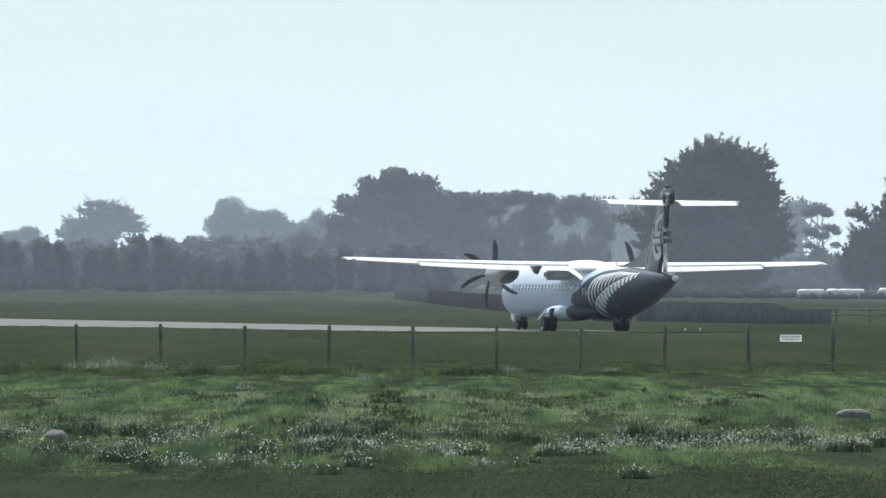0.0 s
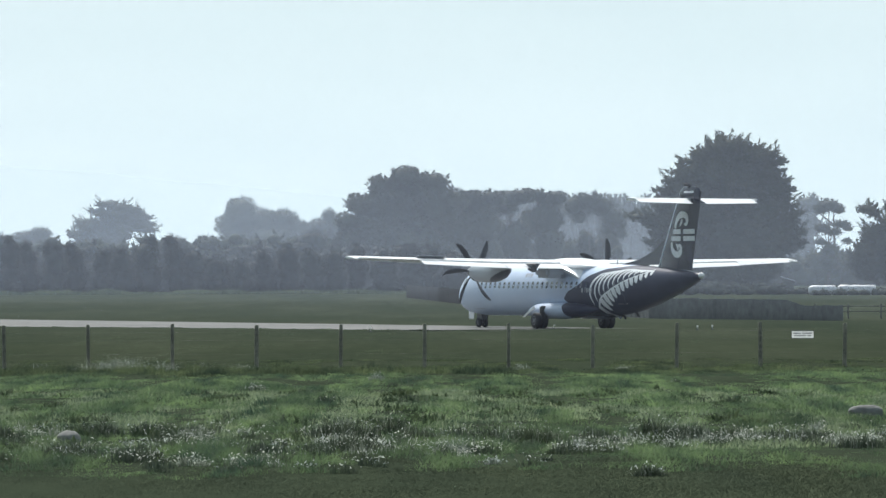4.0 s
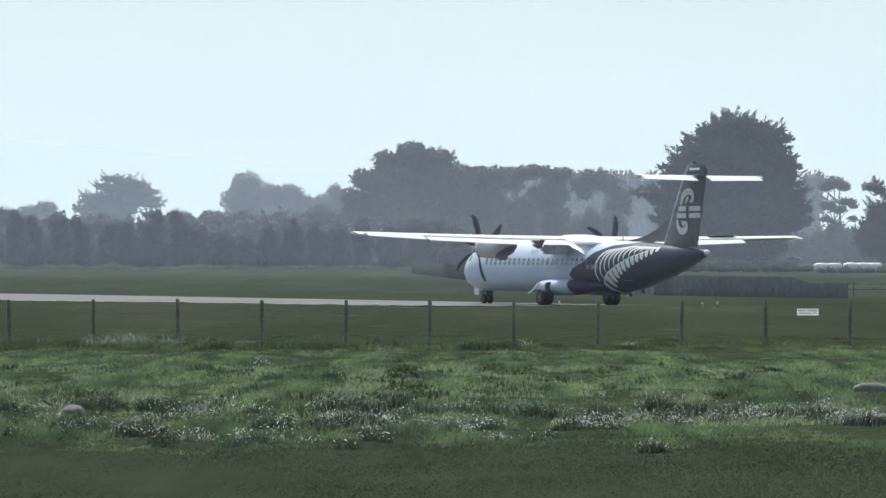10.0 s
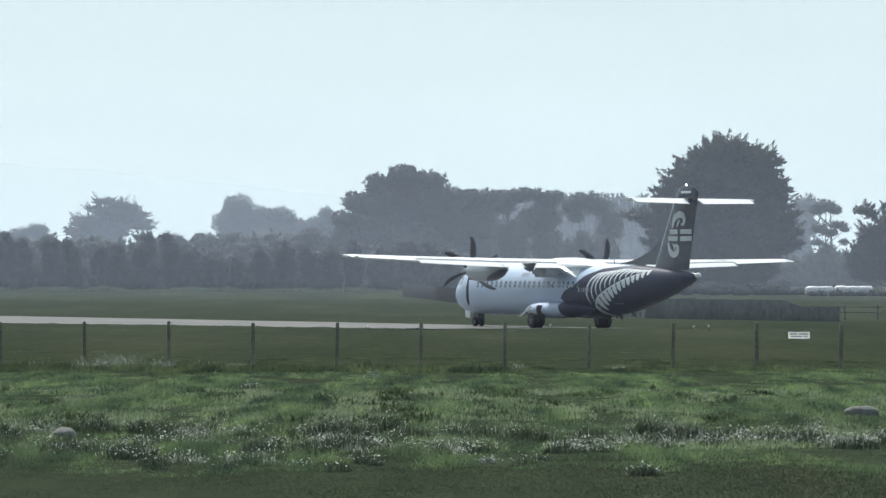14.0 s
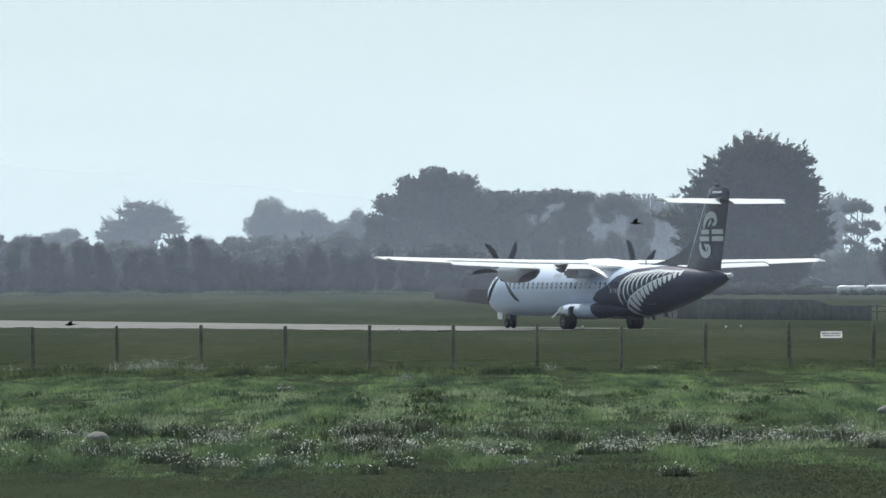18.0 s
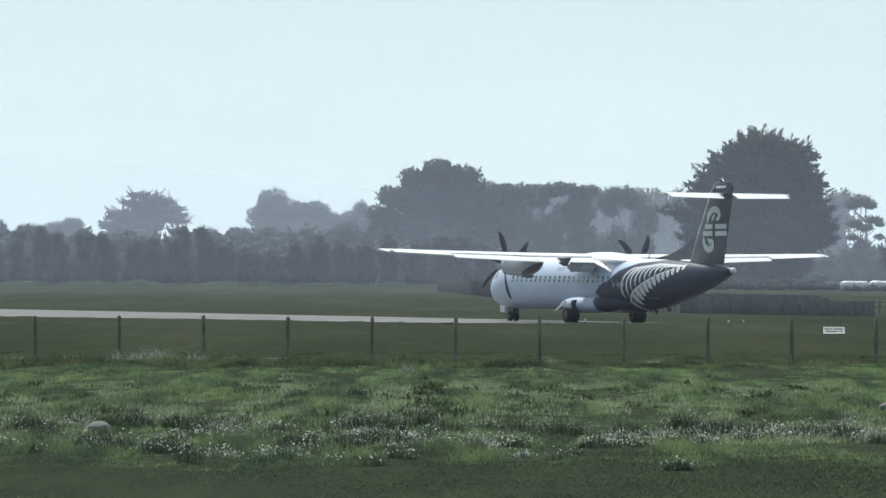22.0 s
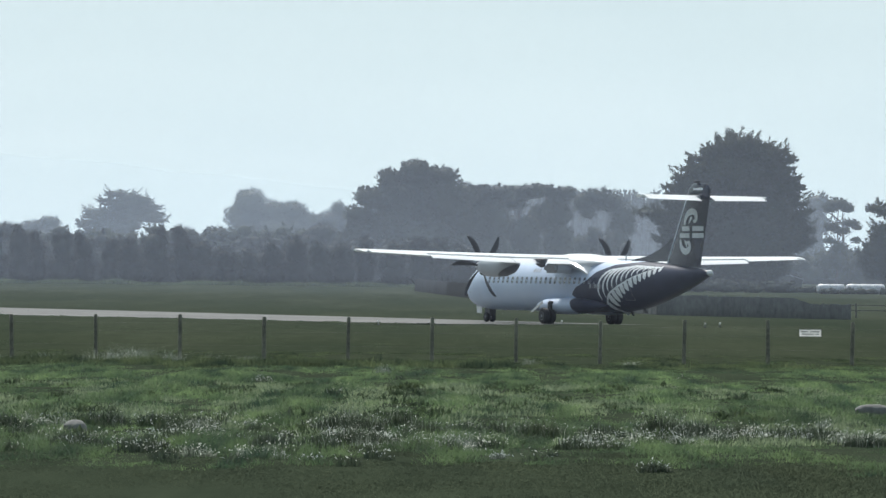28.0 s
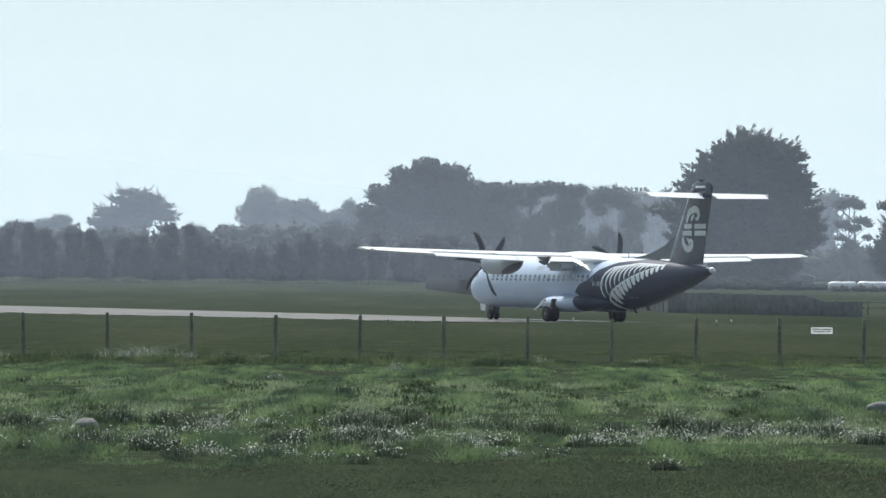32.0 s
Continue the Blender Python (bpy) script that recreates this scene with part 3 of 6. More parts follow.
def make_wing(plane, side):
    name = "wing"
    sections = [(0.0, 12.05, 2.62, 3.50, 0.165), (1.4, 12.05, 2.62, 3.50, 0.165), (4.9, 12.05, 2.62, 3.52, 0.165), (9.7, 12.39, 1.92, 3.65, 0.150), (13.1, 12.62, 1.42, 3.76, 0.135), (13.42, 12.65, 1.36, 3.77, 0.125), (13.52, 12.72, 1.25, 3.775, 0.08)]
    rings = [mirror(airfoil(s, c, y, z, t, 3.2, 0.0, 0.72 if y < 13.2 else 1.0), side) for y, s, c, z, t in sections]
    wing = part(name, loft(rings), WHITE, plane, "white high wing with drooped flaps")
    part("deicing_boot", loft([mirror(airfoil(s - 0.008, c, y, z, t * 1.06, 3.2, 0.0, 0.06, 5), side) for y, s, c, z, t in sections[2:5]]), GASKET, wing, "black rubber leading edge boot")
    for y0, y1 in ((1.45, 4.85), (4.9, 9.65)):
        ring = []
        for y in (y0, y1):
            u = max(0, (y - 4.9) / 4.8)
            c, s, z = 2.62 - 0.70 * u, 12.05 + 0.34 * u, 3.50 + 0.02 * min(1, y / 4.9) + 0.13 * u
            ring.append(mirror(airfoil(s + c * 0.735, c * 0.34, y, z - 0.055, 0.12, 15.0), side))
        part("flap", loft(ring), WHITE, wing, "white flap drooped behind the wing")
    pod = [[at_s(12.3 + 2.57 * u, side * (3.35 + w * r), 3.46 - d * r) for w, d in ((-0.26, 0.0), (-0.14, 0.20), (0.0, 0.46), (0.14, 0.20), (0.26, 0.0), (0.0, -0.05))] for u, r in ((0.60, 0.15), (0.75, 0.7), (0.95, 1.0), (1.10, 0.9), (1.14, 0.5))]
    part("flap_fairing", loft(pod), DARKGREY, wing, "flap hinge fairing")
    part("navigation_light", loft([[at_s(12.78 + a, side * (13.46 + w), 3.77 + b) for a, b in ((0, 0.03), (0.2, 0.035), (0.2, -0.03), (0, -0.03))] for w in (0.0, 0.05)]), GLASS, wing, "small wing tip light")
    for y in (6.0, 11.2):
        part("static_wick", tube(at_s(13.9, side * y, 3.63), at_s(14.25, side * y, 3.61), 0.012, 0.006, 5), GASKET, wing)
    return wing


def hinged(name, parent, origin, bm, mat, label):
    """A moving surface whose mesh turns about its hinge at origin."""
    bmesh.ops.translate(bm, verts=bm.verts, vec=-origin)
    ob = part(name, bm, mat, parent, label)
    ob.location = origin
    return ob


def make_wheel(plane, where, radius, width, name="wheel"):
    n = 28
    prof = [(-0.50, 0.55), (-0.50, 0.86), (-0.40, 0.97), (-0.15, 1.0), (0.15, 1.0), (0.40, 0.97), (0.50, 0.86), (0.50, 0.55)]
    tyre = loft([[Vector((math.cos(i * math.tau / n) * r * radius, w * width, math.sin(i * math.tau / n) * r * radius)) for i in range(n)] for w, r in prof])
    wheel = part(name, tyre, RUBBER, plane, "black rubber aircraft tyre")
    for w in (-1, 1):
        rim = loft([[Vector((math.cos(i * math.tau / n) * r * radius, w * (0.50 + d) * width, math.sin(i * math.tau / n) * r * radius)) for i in range(n)] for d, r in ((-0.02, 0.56), (0.02, 0.52), (-0.04, 0.34), (0.03, 0.14))])
        part("rim", rim, HUB, wheel, "dull grey wheel rim")
        for k in range(6):
            a = k * math.tau / 6
            bolt = tube((math.cos(a) * 0.43 * radius, w * 0.49 * width, math.sin(a) * 0.43 * radius), (math.cos(a) * 0.43 * radius, w * 0.53 * width, math.sin(a) * 0.43 * radius), 0.025, 0.022, 6)
            part("bolt", bolt, GASKET, wheel)
    wheel.location = where
    return wheel


def make_propeller(plane, side):
    hub = Vector((13.1 - 9.2, side * 4.05, 3.05))
    n = 18
    spin = loft([[Vector((x, math.cos(i * math.tau / n) * r, math.sin(i * math.tau / n) * r)) for i in range(n)] for x, r in ((-0.22, 0.30), (0.0, 0.30), (0.22, 0.27), (0.42, 0.20), (0.58, 0.10), (0.63, 0.03))])
    prop = part("propeller", spin, GREY, plane, "grey spinner with six dark curved blades")
    for k in range(6):
        rings = []
        for r, chord, sweep, twist in ((0.24, 0.14, 0.0, 62), (0.5, 0.22, -0.03, 52), (0.9, 0.30, -0.04, 42), (1.25, 0.31, 0.0, 34), (1.55, 0.26, 0.07, 29), (1.75, 0.18, 0.15, 26), (1.86, 0.09, 0.21, 25)):
            t, ring = radians(twist * 0.9), []
            for c, w in ((-0.5, 0.0), (-0.25, 0.055), (0.15, 0.06), (0.5, 0.01), (0.15, -0.03), (-0.25, -0.03)):
                a = c * chord * 1.02
                ring.append(Vector((a * math.sin(t) + w * math.cos(t) * 0.8, sweep + a * math.cos(t) - w * math.sin(t) * 0.8, r)))
            rings.append([pose(0, 0, 0, 60 * k) @ p for p in ring])
        part("blade", loft(rings), BLADE, prop)
    prop.location = hub
    return prop


def make_airliner():
    plane = thing("airliner", "twin turboprop airliner, white front, black tail with silver fern", "aeroplane")
    parts = {"plane": plane}
    n = 32
    rings = []
    for s, top, bottom, half in FUSELAGE:
        mid, hh = (top + bottom) / 2, (top - bottom) / 2
        rings.append([at_s(s, half * math.sin(i * math.tau / n), mid + hh * math.cos(i * math.tau / n)) for i in range(n)])
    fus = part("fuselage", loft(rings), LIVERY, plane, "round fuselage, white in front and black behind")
    for side in (1, -1):
        part("fern_graphic", fern(side), SILVER, fus, "silver fern leaf painted on black")
        for i in range(23):
            s = 4.85 + 0.555 * i
            bm, ring = bmesh.new(), []
            for k in range(10):
                a = k * math.tau / 10
                ring.append(bm.verts.new(skin(s + 0.125 * math.copysign(abs(math.cos(a)) ** 0.7, math.cos(a)), 2.34 + 0.185 * math.copysign(abs(math.sin(a)) ** 0.7, math.sin(a)), side, 0.007)))
            bm.faces.new(ring)
            part("window", bm, GLASS, fus)
        for s0, s1, z0, z1 in ((1.15, 1.75, 2.34, 2.62), (1.85, 2.45, 2.36, 2.72)):
            bm = bmesh.new()
            bm.faces.new([bm.verts.new(skin(s, z, side, 0.012)) for s, z in ((s0, z0), (s1, z0), (s1, z1), (s0 + 0.18, z1))])
            part("cockpit_window", bm, GLASS, fus)
        # door seams: front hatch and rear passenger door
        for s0, s1, z0, z1 in ((3.35, 4.55, 1.05, 2.75), (20.0, 20.75, 1.35, 2.95)):
            loop = [(s0, z0), (s1, z0), (s1, z1), (s0, z1), (s0, z0)]
            seams = [strip([(a[0] + (b[0] - a[0]) * k / 6, a[1] + (b[1] - a[1]) * k / 6) for k in range(7)], [0.018] * 7, side, 0.006) for a, b in zip(loop, loop[1:])]
            part("door_seam", merge(seams), GREY, fus)
        # registration and title, as plain bars
        for i, s in enumerate((16.65, 16.95, 17.18, 17.42, 17.66)):
            part("lettering_bar", strip([(s, 1.94), (s + 0.04, 2.18)], [0.19, 0.19] if i != 1 else [0.06, 0.06], side, 0.010), GREY, fus)
        for s in (9.85, 10.15, 10.45):
            part("lettering_bar", strip([(s, 2.78), (s, 2.98)], [0.14, 0.14], side, 0.010), INK, fus)
        # landing gear blister
        prof = ((10.6, 0.05, 0.05), (10.9, 0.34, 0.24), (11.6, 0.54, 0.42), (12.4, 0.62, 0.49), (14.4, 0.62, 0.50), (15.8, 0.52, 0.44), (17.0, 0.32, 0.28), (18.0, 0.05, 0.06))
        part("gear_fairing", loft([disc_ring(s, side * 1.10, 0.97 + 0.06 * max(0, s - 14.5) / 3, ry * 1.30, rz * 0.90) for s, ry, rz in prof]), LIVERY, plane, "smooth blister round the main wheels")
        part("gear_door", loft([[at_s(s, side * (1.98 + d), z) for s, z in ((11.05, 0.62), (11.25, 0.60), (12.5, 1.10), (12.4, 1.22))] for d in (0.0, 0.04)]), WHITE, plane, "white open wheel door")
        part("gear_leg", merge([tube(at_s(13.1, side * 1.45, 1.05), at_s(13.1, side * 2.05, 0.43), 0.09, 0.075, 10), tube(at_s(12.4, side * 1.5, 1.0), at_s(13.0, side * 2.0, 0.55), 0.05, 0.045, 8), tube(at_s(13.1, side * 1.72, 0.43), at_s(13.1, side * 2.38, 0.43), 0.055, 0.055, 8)]), METAL, plane, "metal main landing gear leg")
        # solid black box paints the shade inside the open bay over the wheels
        part("bay_shade", box(13.1 - 13.35, 13.1 - 12.95, side * 1.80 - 0.20, side * 1.80 + 0.20, 0.55, 1.22, 0.06), GASKET, plane, "black box standing for shade in the wheel bay")
        for k, off in enumerate((-0.19, 0.19)):
            parts[f"main_{side}_{k}"] = make_wheel(plane, at_s(13.1, side * 2.05 + off, 0.43), 0.43, 0.31)
        parts[f"nose_{side}"] = make_wheel(plane, at_s(2.33, side * 0.18, 0.27), 0.27, 0.19)
        part("nose_gear_door", loft([[at_s(s, side * (0.30 + d), z) for s, z in ((1.40, 0.50), (1.95, 0.46), (2.0, 0.84), (1.35, 0.88))] for d in (0.0, 0.03)]), WHITE, plane, "white open nose wheel door")
        # engine pod
        pod = [(9.36, 0.34, 0.36, 3.05), (9.5, 0.42, 0.47, 3.05), (10.0, 0.50, 0.55, 3.05), (11.0, 0.55, 0.58, 3.05), (12.0, 0.55, 0.55, 3.06), (12.6, 0.48, 0.46, 3.12), (13.05, 0.34, 0.32, 3.20), (13.3, 0.13, 0.14, 3.28)]
        nac = part("engine_nacelle", loft([disc_ring(s, side * 4.05, z, ry, rz, 24) for s, ry, rz, z in pod]), COWL, plane, "white engine pod with a dark lower rear")
        part("air_intake", loft([disc_ring(s, side * 4.05, 2.70, r, r * 0.5, 16) for s, r in ((9.42, 0.20), (9.5, 0.30), (9.9, 0.28))]), GASKET, nac, "dark chin intake")
        part("exhaust", loft([disc_ring(s, side * 3.82, z, r, r, 16) for s, r, z in ((11.7, 0.12, 2.92), (12.5, 0.15, 2.92), (12.66, 0.14, 2.92), (12.45, 0.10, 2.92))]), GASKET, nac, "sooty exhaust outlet")
        parts[f"prop_{side}"] = make_propeller(plane, side)
        wing = make_wing(plane, side)
        # aileron and spoiler
        ring = []
        for y, s, c, z in ((9.75, 12.39, 1.92, 3.65), (13.05, 12.62, 1.42, 3.76)):
            ring.append(mirror(airfoil(s, c, y, z, 0.145, 3.2, 0.73, 1.0), side))
        parts[f"aileron_{side}"] = hinged("aileron", plane, at_s(13.72, side * 11.4, 3.685), loft(ring), WHITE, "white outer wing aileron")
        ring = [mirror([at_s(s, y, z) for s, z in ((13.35 - 0.2, zz + 0.135), (13.78 - 0.2, zz + 0.055), (13.78 - 0.2, zz + 0.035), (13.35 - 0.2, zz + 0.115))], side) for y, zz in ((7.9, 3.60), (9.55, 3.645))]
        parts[f"spoiler_{side}"] = hinged("spoiler", plane, at_s(13.15, side * 8.7, 3.75), loft(ring), GREY, "narrow grey wing spoiler")
        # tailplane
        tail = [(0.0, 24.95, 1.95, 6.72, 0.12), (0.4, 24.97, 1.92, 6.72, 0.12), (3.30, 25.40, 1.44, 6.745, 0.12), (3.50, 25.40, 1.42, 6.75, 0.12), (3.72, 25.72, 1.06, 6.78, 0.08)]
        tp = part("tailplane", loft([mirror(airfoil(s, c, y, z, t, 3.0, 0.0, 0.60), side) for y, s, c, z, t in tail]), WHITE, plane, "white tailplane on top of the fin")
        part("deicing_boot", loft([mirror(airfoil(s - 0.006, c, y, z, t * 1.08, 3.0, 0.0, 0.08, 5), side) for y, s, c, z, t in tail[1:3]]), GASKET, tp)
        ring = [mirror(airfoil(s, c, y, z, t, 3.0, 0.61, 1.0), side) for y, s, c, z, t in tail[1:4]]
        parts[f"elevator_{side}"] = hinged("elevator", plane, at_s(26.15, side * 1.8, 6.68), loft(ring), WHITE, "white elevator behind the tailplane")
    # centre wing box, roof fairing and a grey block painting the flap's shade at the root
    part("wing_root_fairing", loft([[at_s(s, half * math.cos(a), 3.30 + hh * math.sin(a)) for a in [i * math.tau / 20 for i in range(20)]] for s, half, hh in ((10.7, 0.2, 0.1), (11.4, 0.95, 0.34), (12.3, 1.38, 0.50), (13.8, 1.46, 0.50), (15.0, 1.36, 0.40), (16.2, 0.95, 0.24), (17.4, 0.2, 0.12))]), WHITE, plane, "white fairing where the wing meets the roof")
    for side in (1, -1):
        part("root_shade", box(13.1 - 14.7, 13.1 - 13.2, side * 1.9 - 0.55, side * 1.9 + 0.55, 2.72, 3.30, 0.16), ROOT_SHADE, plane, "grey block painted as shade under the inner flap")
    for side in (1, -1):
        fillet = [[at_s(s, side * y, z) for y, z in ring] for s, ring in (
            (14.3, ((1.70, 3.30), (1.62, 3.20), (1.15, 3.00), (0.90, 3.50))), (15.0, ((1.58, 3.22), (1.52, 3.08), (1.05, 2.90), (0.80, 3.46))),
            (15.6, ((1.40, 2.98), (1.38, 2.84), (1.00, 2.80), (0.80, 3.34))), (16.1, ((1.28, 2.72), (1.26, 2.64), (1.05, 2.66), (1.00, 2.98))))]
        part("wing_fillet", loft(fillet), WHITE, plane, "white sloping fillet behind the inner flap")
    # fin, rudder, dorsal fin
    def fin_ring(z, start, stop, grow=1.0):
        return airfoil(22.45 + 0.58 * (z - 3.1), 3.65 - 0.34 * (z - 3.1), 0.0, z, 0.085 * grow, 0.0, start, stop, 9, True)
    fin = part("fin", loft([fin_ring(z, 0.0, 0.62) for z in (3.0, 4.2, 5.6, 7.22)]), FINPAINT, plane, "tall black tail fin")
    for side in (1, -1):
        part("tail_emblem", fin_mark(side), SILVER, fin, "silver bars and curls on the fin")
    # pale strip paints in the sky's sheen on the rounded leading edge
    part("leading_edge", loft([[p + Vector((0.012, 0, 0)) for p in fin_ring(z, 0.0, 0.08, 1.12)] for z in (3.3, 4.8, 6.6)]), EDGE, fin, "fin leading edge painted pale as sky sheen")
    part("dorsal_fin", loft([[at_s(s, w, z) for s, z in ((a, b), (23.6, b))] + [at_s(s, -w, z) for s, z in ((23.6, b), (a, b))] for a, b, w in ((18.5, 3.40, 0.09), (20.6, 3.70, 0.07), (22.1, 4.12, 0.05), (23.1, 4.62, 0.03))]), FINPAINT, fin, "black fillet before the fin")
    cap = [(24.78, 0.03, 0.05, 6.98), (24.92, 0.08, 0.28, 7.02), (25.3, 0.12, 0.42, 7.04), (26.3, 0.12, 0.43, 7.03), (26.8, 0.09, 0.34, 7.00), (26.9, 0.04, 0.26, 6.98)]
    cap_ob = part("fin_cap", loft([disc_ring(s, 0, z, ry, rz, 16) for s, ry, rz, z in cap]), FINPAINT, fin, "rounded black cap over the tailplane")
    # turning beacon on top of the fin: a lit lens deep in a dark hood
    n = 12
    hood = [[Vector((x, math.cos(i * math.tau / n) * r, math.sin(i * math.tau / n) * r)) for i in range(n)] for x, r in ((-0.12, 0.03), (-0.11, 0.065), (0.25, 0.072), (0.25, 0.066), (-0.07, 0.060))]
    parts["beacon"] = part("beacon", loft(hood), GASKET, plane, "small turning beacon in a dark hood")
    parts["beacon"].location = at_s(25.7, 0, 7.53)
    part("lens", loft([[Vector((x, math.cos(i * math.tau / n) * r, math.sin(i * math.tau / n) * r)) for i in range(n)] for x, r in ((-0.065, 0.052), (-0.05, 0.050), (-0.045, 0.03))]), LAMP, parts["beacon"], "bright white beacon lens")
    part("beacon_base", tube(at_s(25.7, 0, 7.40), at_s(25.7, 0, 7.45), 0.08, 0.06, 12), DARKGREY, cap_ob)
    for side in (1, -1):
        for k in range(4):
            s0 = 25.45 + 0.26 * k
            part("lettering_bar", loft([[at_s(a, side * (0.118 + d), z) for a, z in ((s0, 7.10), (s0 + 0.2, 7.10), (s0 + 0.2, 7.21), (s0, 7.21))] for d in (0.0, 0.008)]), SILVER, cap_ob)
    rud = loft([fin_ring(z, 0.63, 1.0) for z in (3.12, 4.2, 5.6, 7.18)])
    parts["rudder"] = hinged("rudder", plane, at_s(25.45, 0, 5.0), rud, FINPAINT, "black rudder")
    part("tail_light", loft([disc_ring(27.1 + a, 0, 2.82, r, r, 12) for a, r in ((-0.12, 0.15), (0.0, 0.17), (0.1, 0.13), (0.16, 0.04))]), WHITE, fus, "pale tail cone tip")
    part("nose_gear_leg", merge([tube(at_s(2.2, 0, 0.95), at_s(2.33, 0, 0.24), 0.07, 0.06, 10), tube(at_s(2.33, -0.2, 0.24), at_s(2.33, 0.2, 0.24), 0.04, 0.04, 8), tube(at_s(2.9, 0, 0.9), at_s(2.36, 0, 0.45), 0.035, 0.03, 8), box(13.1 - 2.75, 13.1 - 2.05, -0.20, 0.20, 0.40, 0.82, 0.06)]), DARKGREY, plane, "metal nose landing gear leg")
    for s, z in ((6.2, 3.44), (18.0, 3.44)):
        part("antenna", loft([[at_s(s + a, w, z - 0.03 + b) for a, w in ((0.0, 0.0), (0.06, 0.015), (0.12, 0.0), (0.06, -0.015))] for b in (0.0, 0.36)]), GREY, plane)
    for s in (18.6, 20.0):
        part("antenna", loft([[at_s(s + a + b, w, hull(s)[1] + 0.03 - b) for a, w in ((0.0, 0.0), (0.15, 0.02), (0.3, 0.0), (0.15, -0.02))] for b in (0.0, 0.25)]), GASKET, plane)
    return parts


AIRLINER = make_airliner()


# ---- trees ----
def sprigs(rng, blobs, per_area, size, outward, flat, gap=0.0, spray=0.7):
    """Leaf sprays gathered into boughs that stand out from the blobs' skins. Returns verts and quads."""
    vs = []
    each = 14
    for dx, dy, dz, rx, ry, rz in blobs:
        area = 4 * math.pi * ((rx * ry) ** 1.6 / 3 + (rx * rz) ** 1.6 / 3 + (ry * rz) ** 1.6 / 3) ** (1 / 1.6)
        m = max(6, int(area * per_area / each))
        d = rng.normal(size=(m, 3))
        d /= np.linalg.norm(d, axis=1)[:, None]
        d = d[rng.random(m) > gap * (0.5 + 0.5 * np.sin(d[:, 0] * 4 + d[:, 2] * 5 + dx))]
        m = len(d)
        if not m:
            continue
        r = 0.93 + 0.10 * np.sin(d[:, 0] * 5 + dx) * np.cos(d[:, 2] * 6 + dz) - 0.18 * rng.random(m) ** 2
        root = np.array([dx, dy, dz]) + d * np.array([rx, ry, rz]) * r[:, None]
        way = d * outward + np.array([0, 0, 0.35 * flat]) + rng.normal(size=(m, 3)) * 0.35
        way[:, 2] *= flat
        way /= np.linalg.norm(way, axis=1)[:, None]
        reach = spray * (0.45 + 0.9 * rng.random(m) ** 1.5) * min(1.0, 0.45 + 0.3 * rx)
        u = rng.random((m, each, 1))
        side = rng.normal(size=(m, each, 3)) * (min(spray, 0.9) * 0.30 * (1.05 - u))
        side[:, :, 2] *= 0.75
        c = (root[:, None] + way[:, None] * reach[:, None, None] * (u * 1.25 - 0.25) + side).reshape(-1, 3)
        n = len(c)
        axis = np.repeat(way, each, axis=0) + rng.normal(size=(n, 3)) * 0.5
        axis /= np.linalg.norm(axis, axis=1)[:, None]
        wide = np.cross(axis, rng.normal(size=(n, 3)))
        wide /= np.linalg.norm(wide, axis=1)[:, None] + 1e-6
        length = (size * (0.5 + 0.6 * rng.random(n)))[:, None]
        width = length * (0.16 + 0.16 * rng.random(n))[:, None]
        vs.append(np.stack([c - axis * length * 0.4, c + wide * width, c + axis * length * 0.6, c - wide * width], axis=1))
    v = np.concatenate(vs).reshape(-1, 3)
    return v, np.arange(len(v)).reshape(-1, 4)


def plumes(rng, blobs, count, length, rise, leaf, per=44):
    """Pointed sprays that stand out of a crown's skin and sweep upward. Returns verts and quads."""
    b = np.array(blobs)
    area = b[:, 3] * b[:, 5] + b[:, 4] * b[:, 5]
    pick = rng.choice(len(b), count * 3, p=area / area.sum())
    d = rng.normal(size=(count * 3, 3))
    d /= np.linalg.norm(d, axis=1)[:, None]
    root = b[pick, :3] + d * b[pick, 3:] * 0.72
    probe = root + d * 0.5
    free = np.ones(len(root), bool)
    for k, q in enumerate(b):
        free &= (((probe - q[:3]) / q[3:]) ** 2).sum(1) > 0.75
    root, d = root[free][:count], d[free][:count]
    m = len(root)
    way = d * np.array([1.0, 1.0, 0.55]) + np.array([0, 0, rise]) + rng.normal(size=(m, 3)) * 0.16
    way /= np.linalg.norm(way, axis=1)[:, None]
    reach = length * (0.5 + 0.75 * rng.random(m) ** 1.4)
    u = rng.random((m, per)) ** 0.8
    thick = reach[:, None] * (0.20 * (1 - u) ** 0.9 + 0.015)
    off = rng.normal(size=(m, per, 3)) * thick[:, :, None] * np.array([1, 1, 0.5])
    c = (root[:, None] + way[:, None] * (reach[:, None] * u)[:, :, None] + off)
    c[:, :, 2] += 0.22 * reach[:, None] * u * u
    c = c.reshape(-1, 3)
    n = len(c)
    axis = np.repeat(way, per, axis=0) + rng.normal(size=(n, 3)) * 0.35
    axis /= np.linalg.norm(axis, axis=1)[:, None]
    wide = np.cross(axis, rng.normal(size=(n, 3)))
    wide /= np.linalg.norm(wide, axis=1)[:, None] + 1e-6
    size = leaf * (0.6 + 0.6 * rng.random(n))[:, None]
    v = np.stack([c - axis * size * 0.4, c + wide * size * 0.2, c + axis * size * 0.6, c - wide * size * 0.2], axis=1).reshape(-1, 3)
    return v, np.arange(len(v)).reshape(-1, 4)


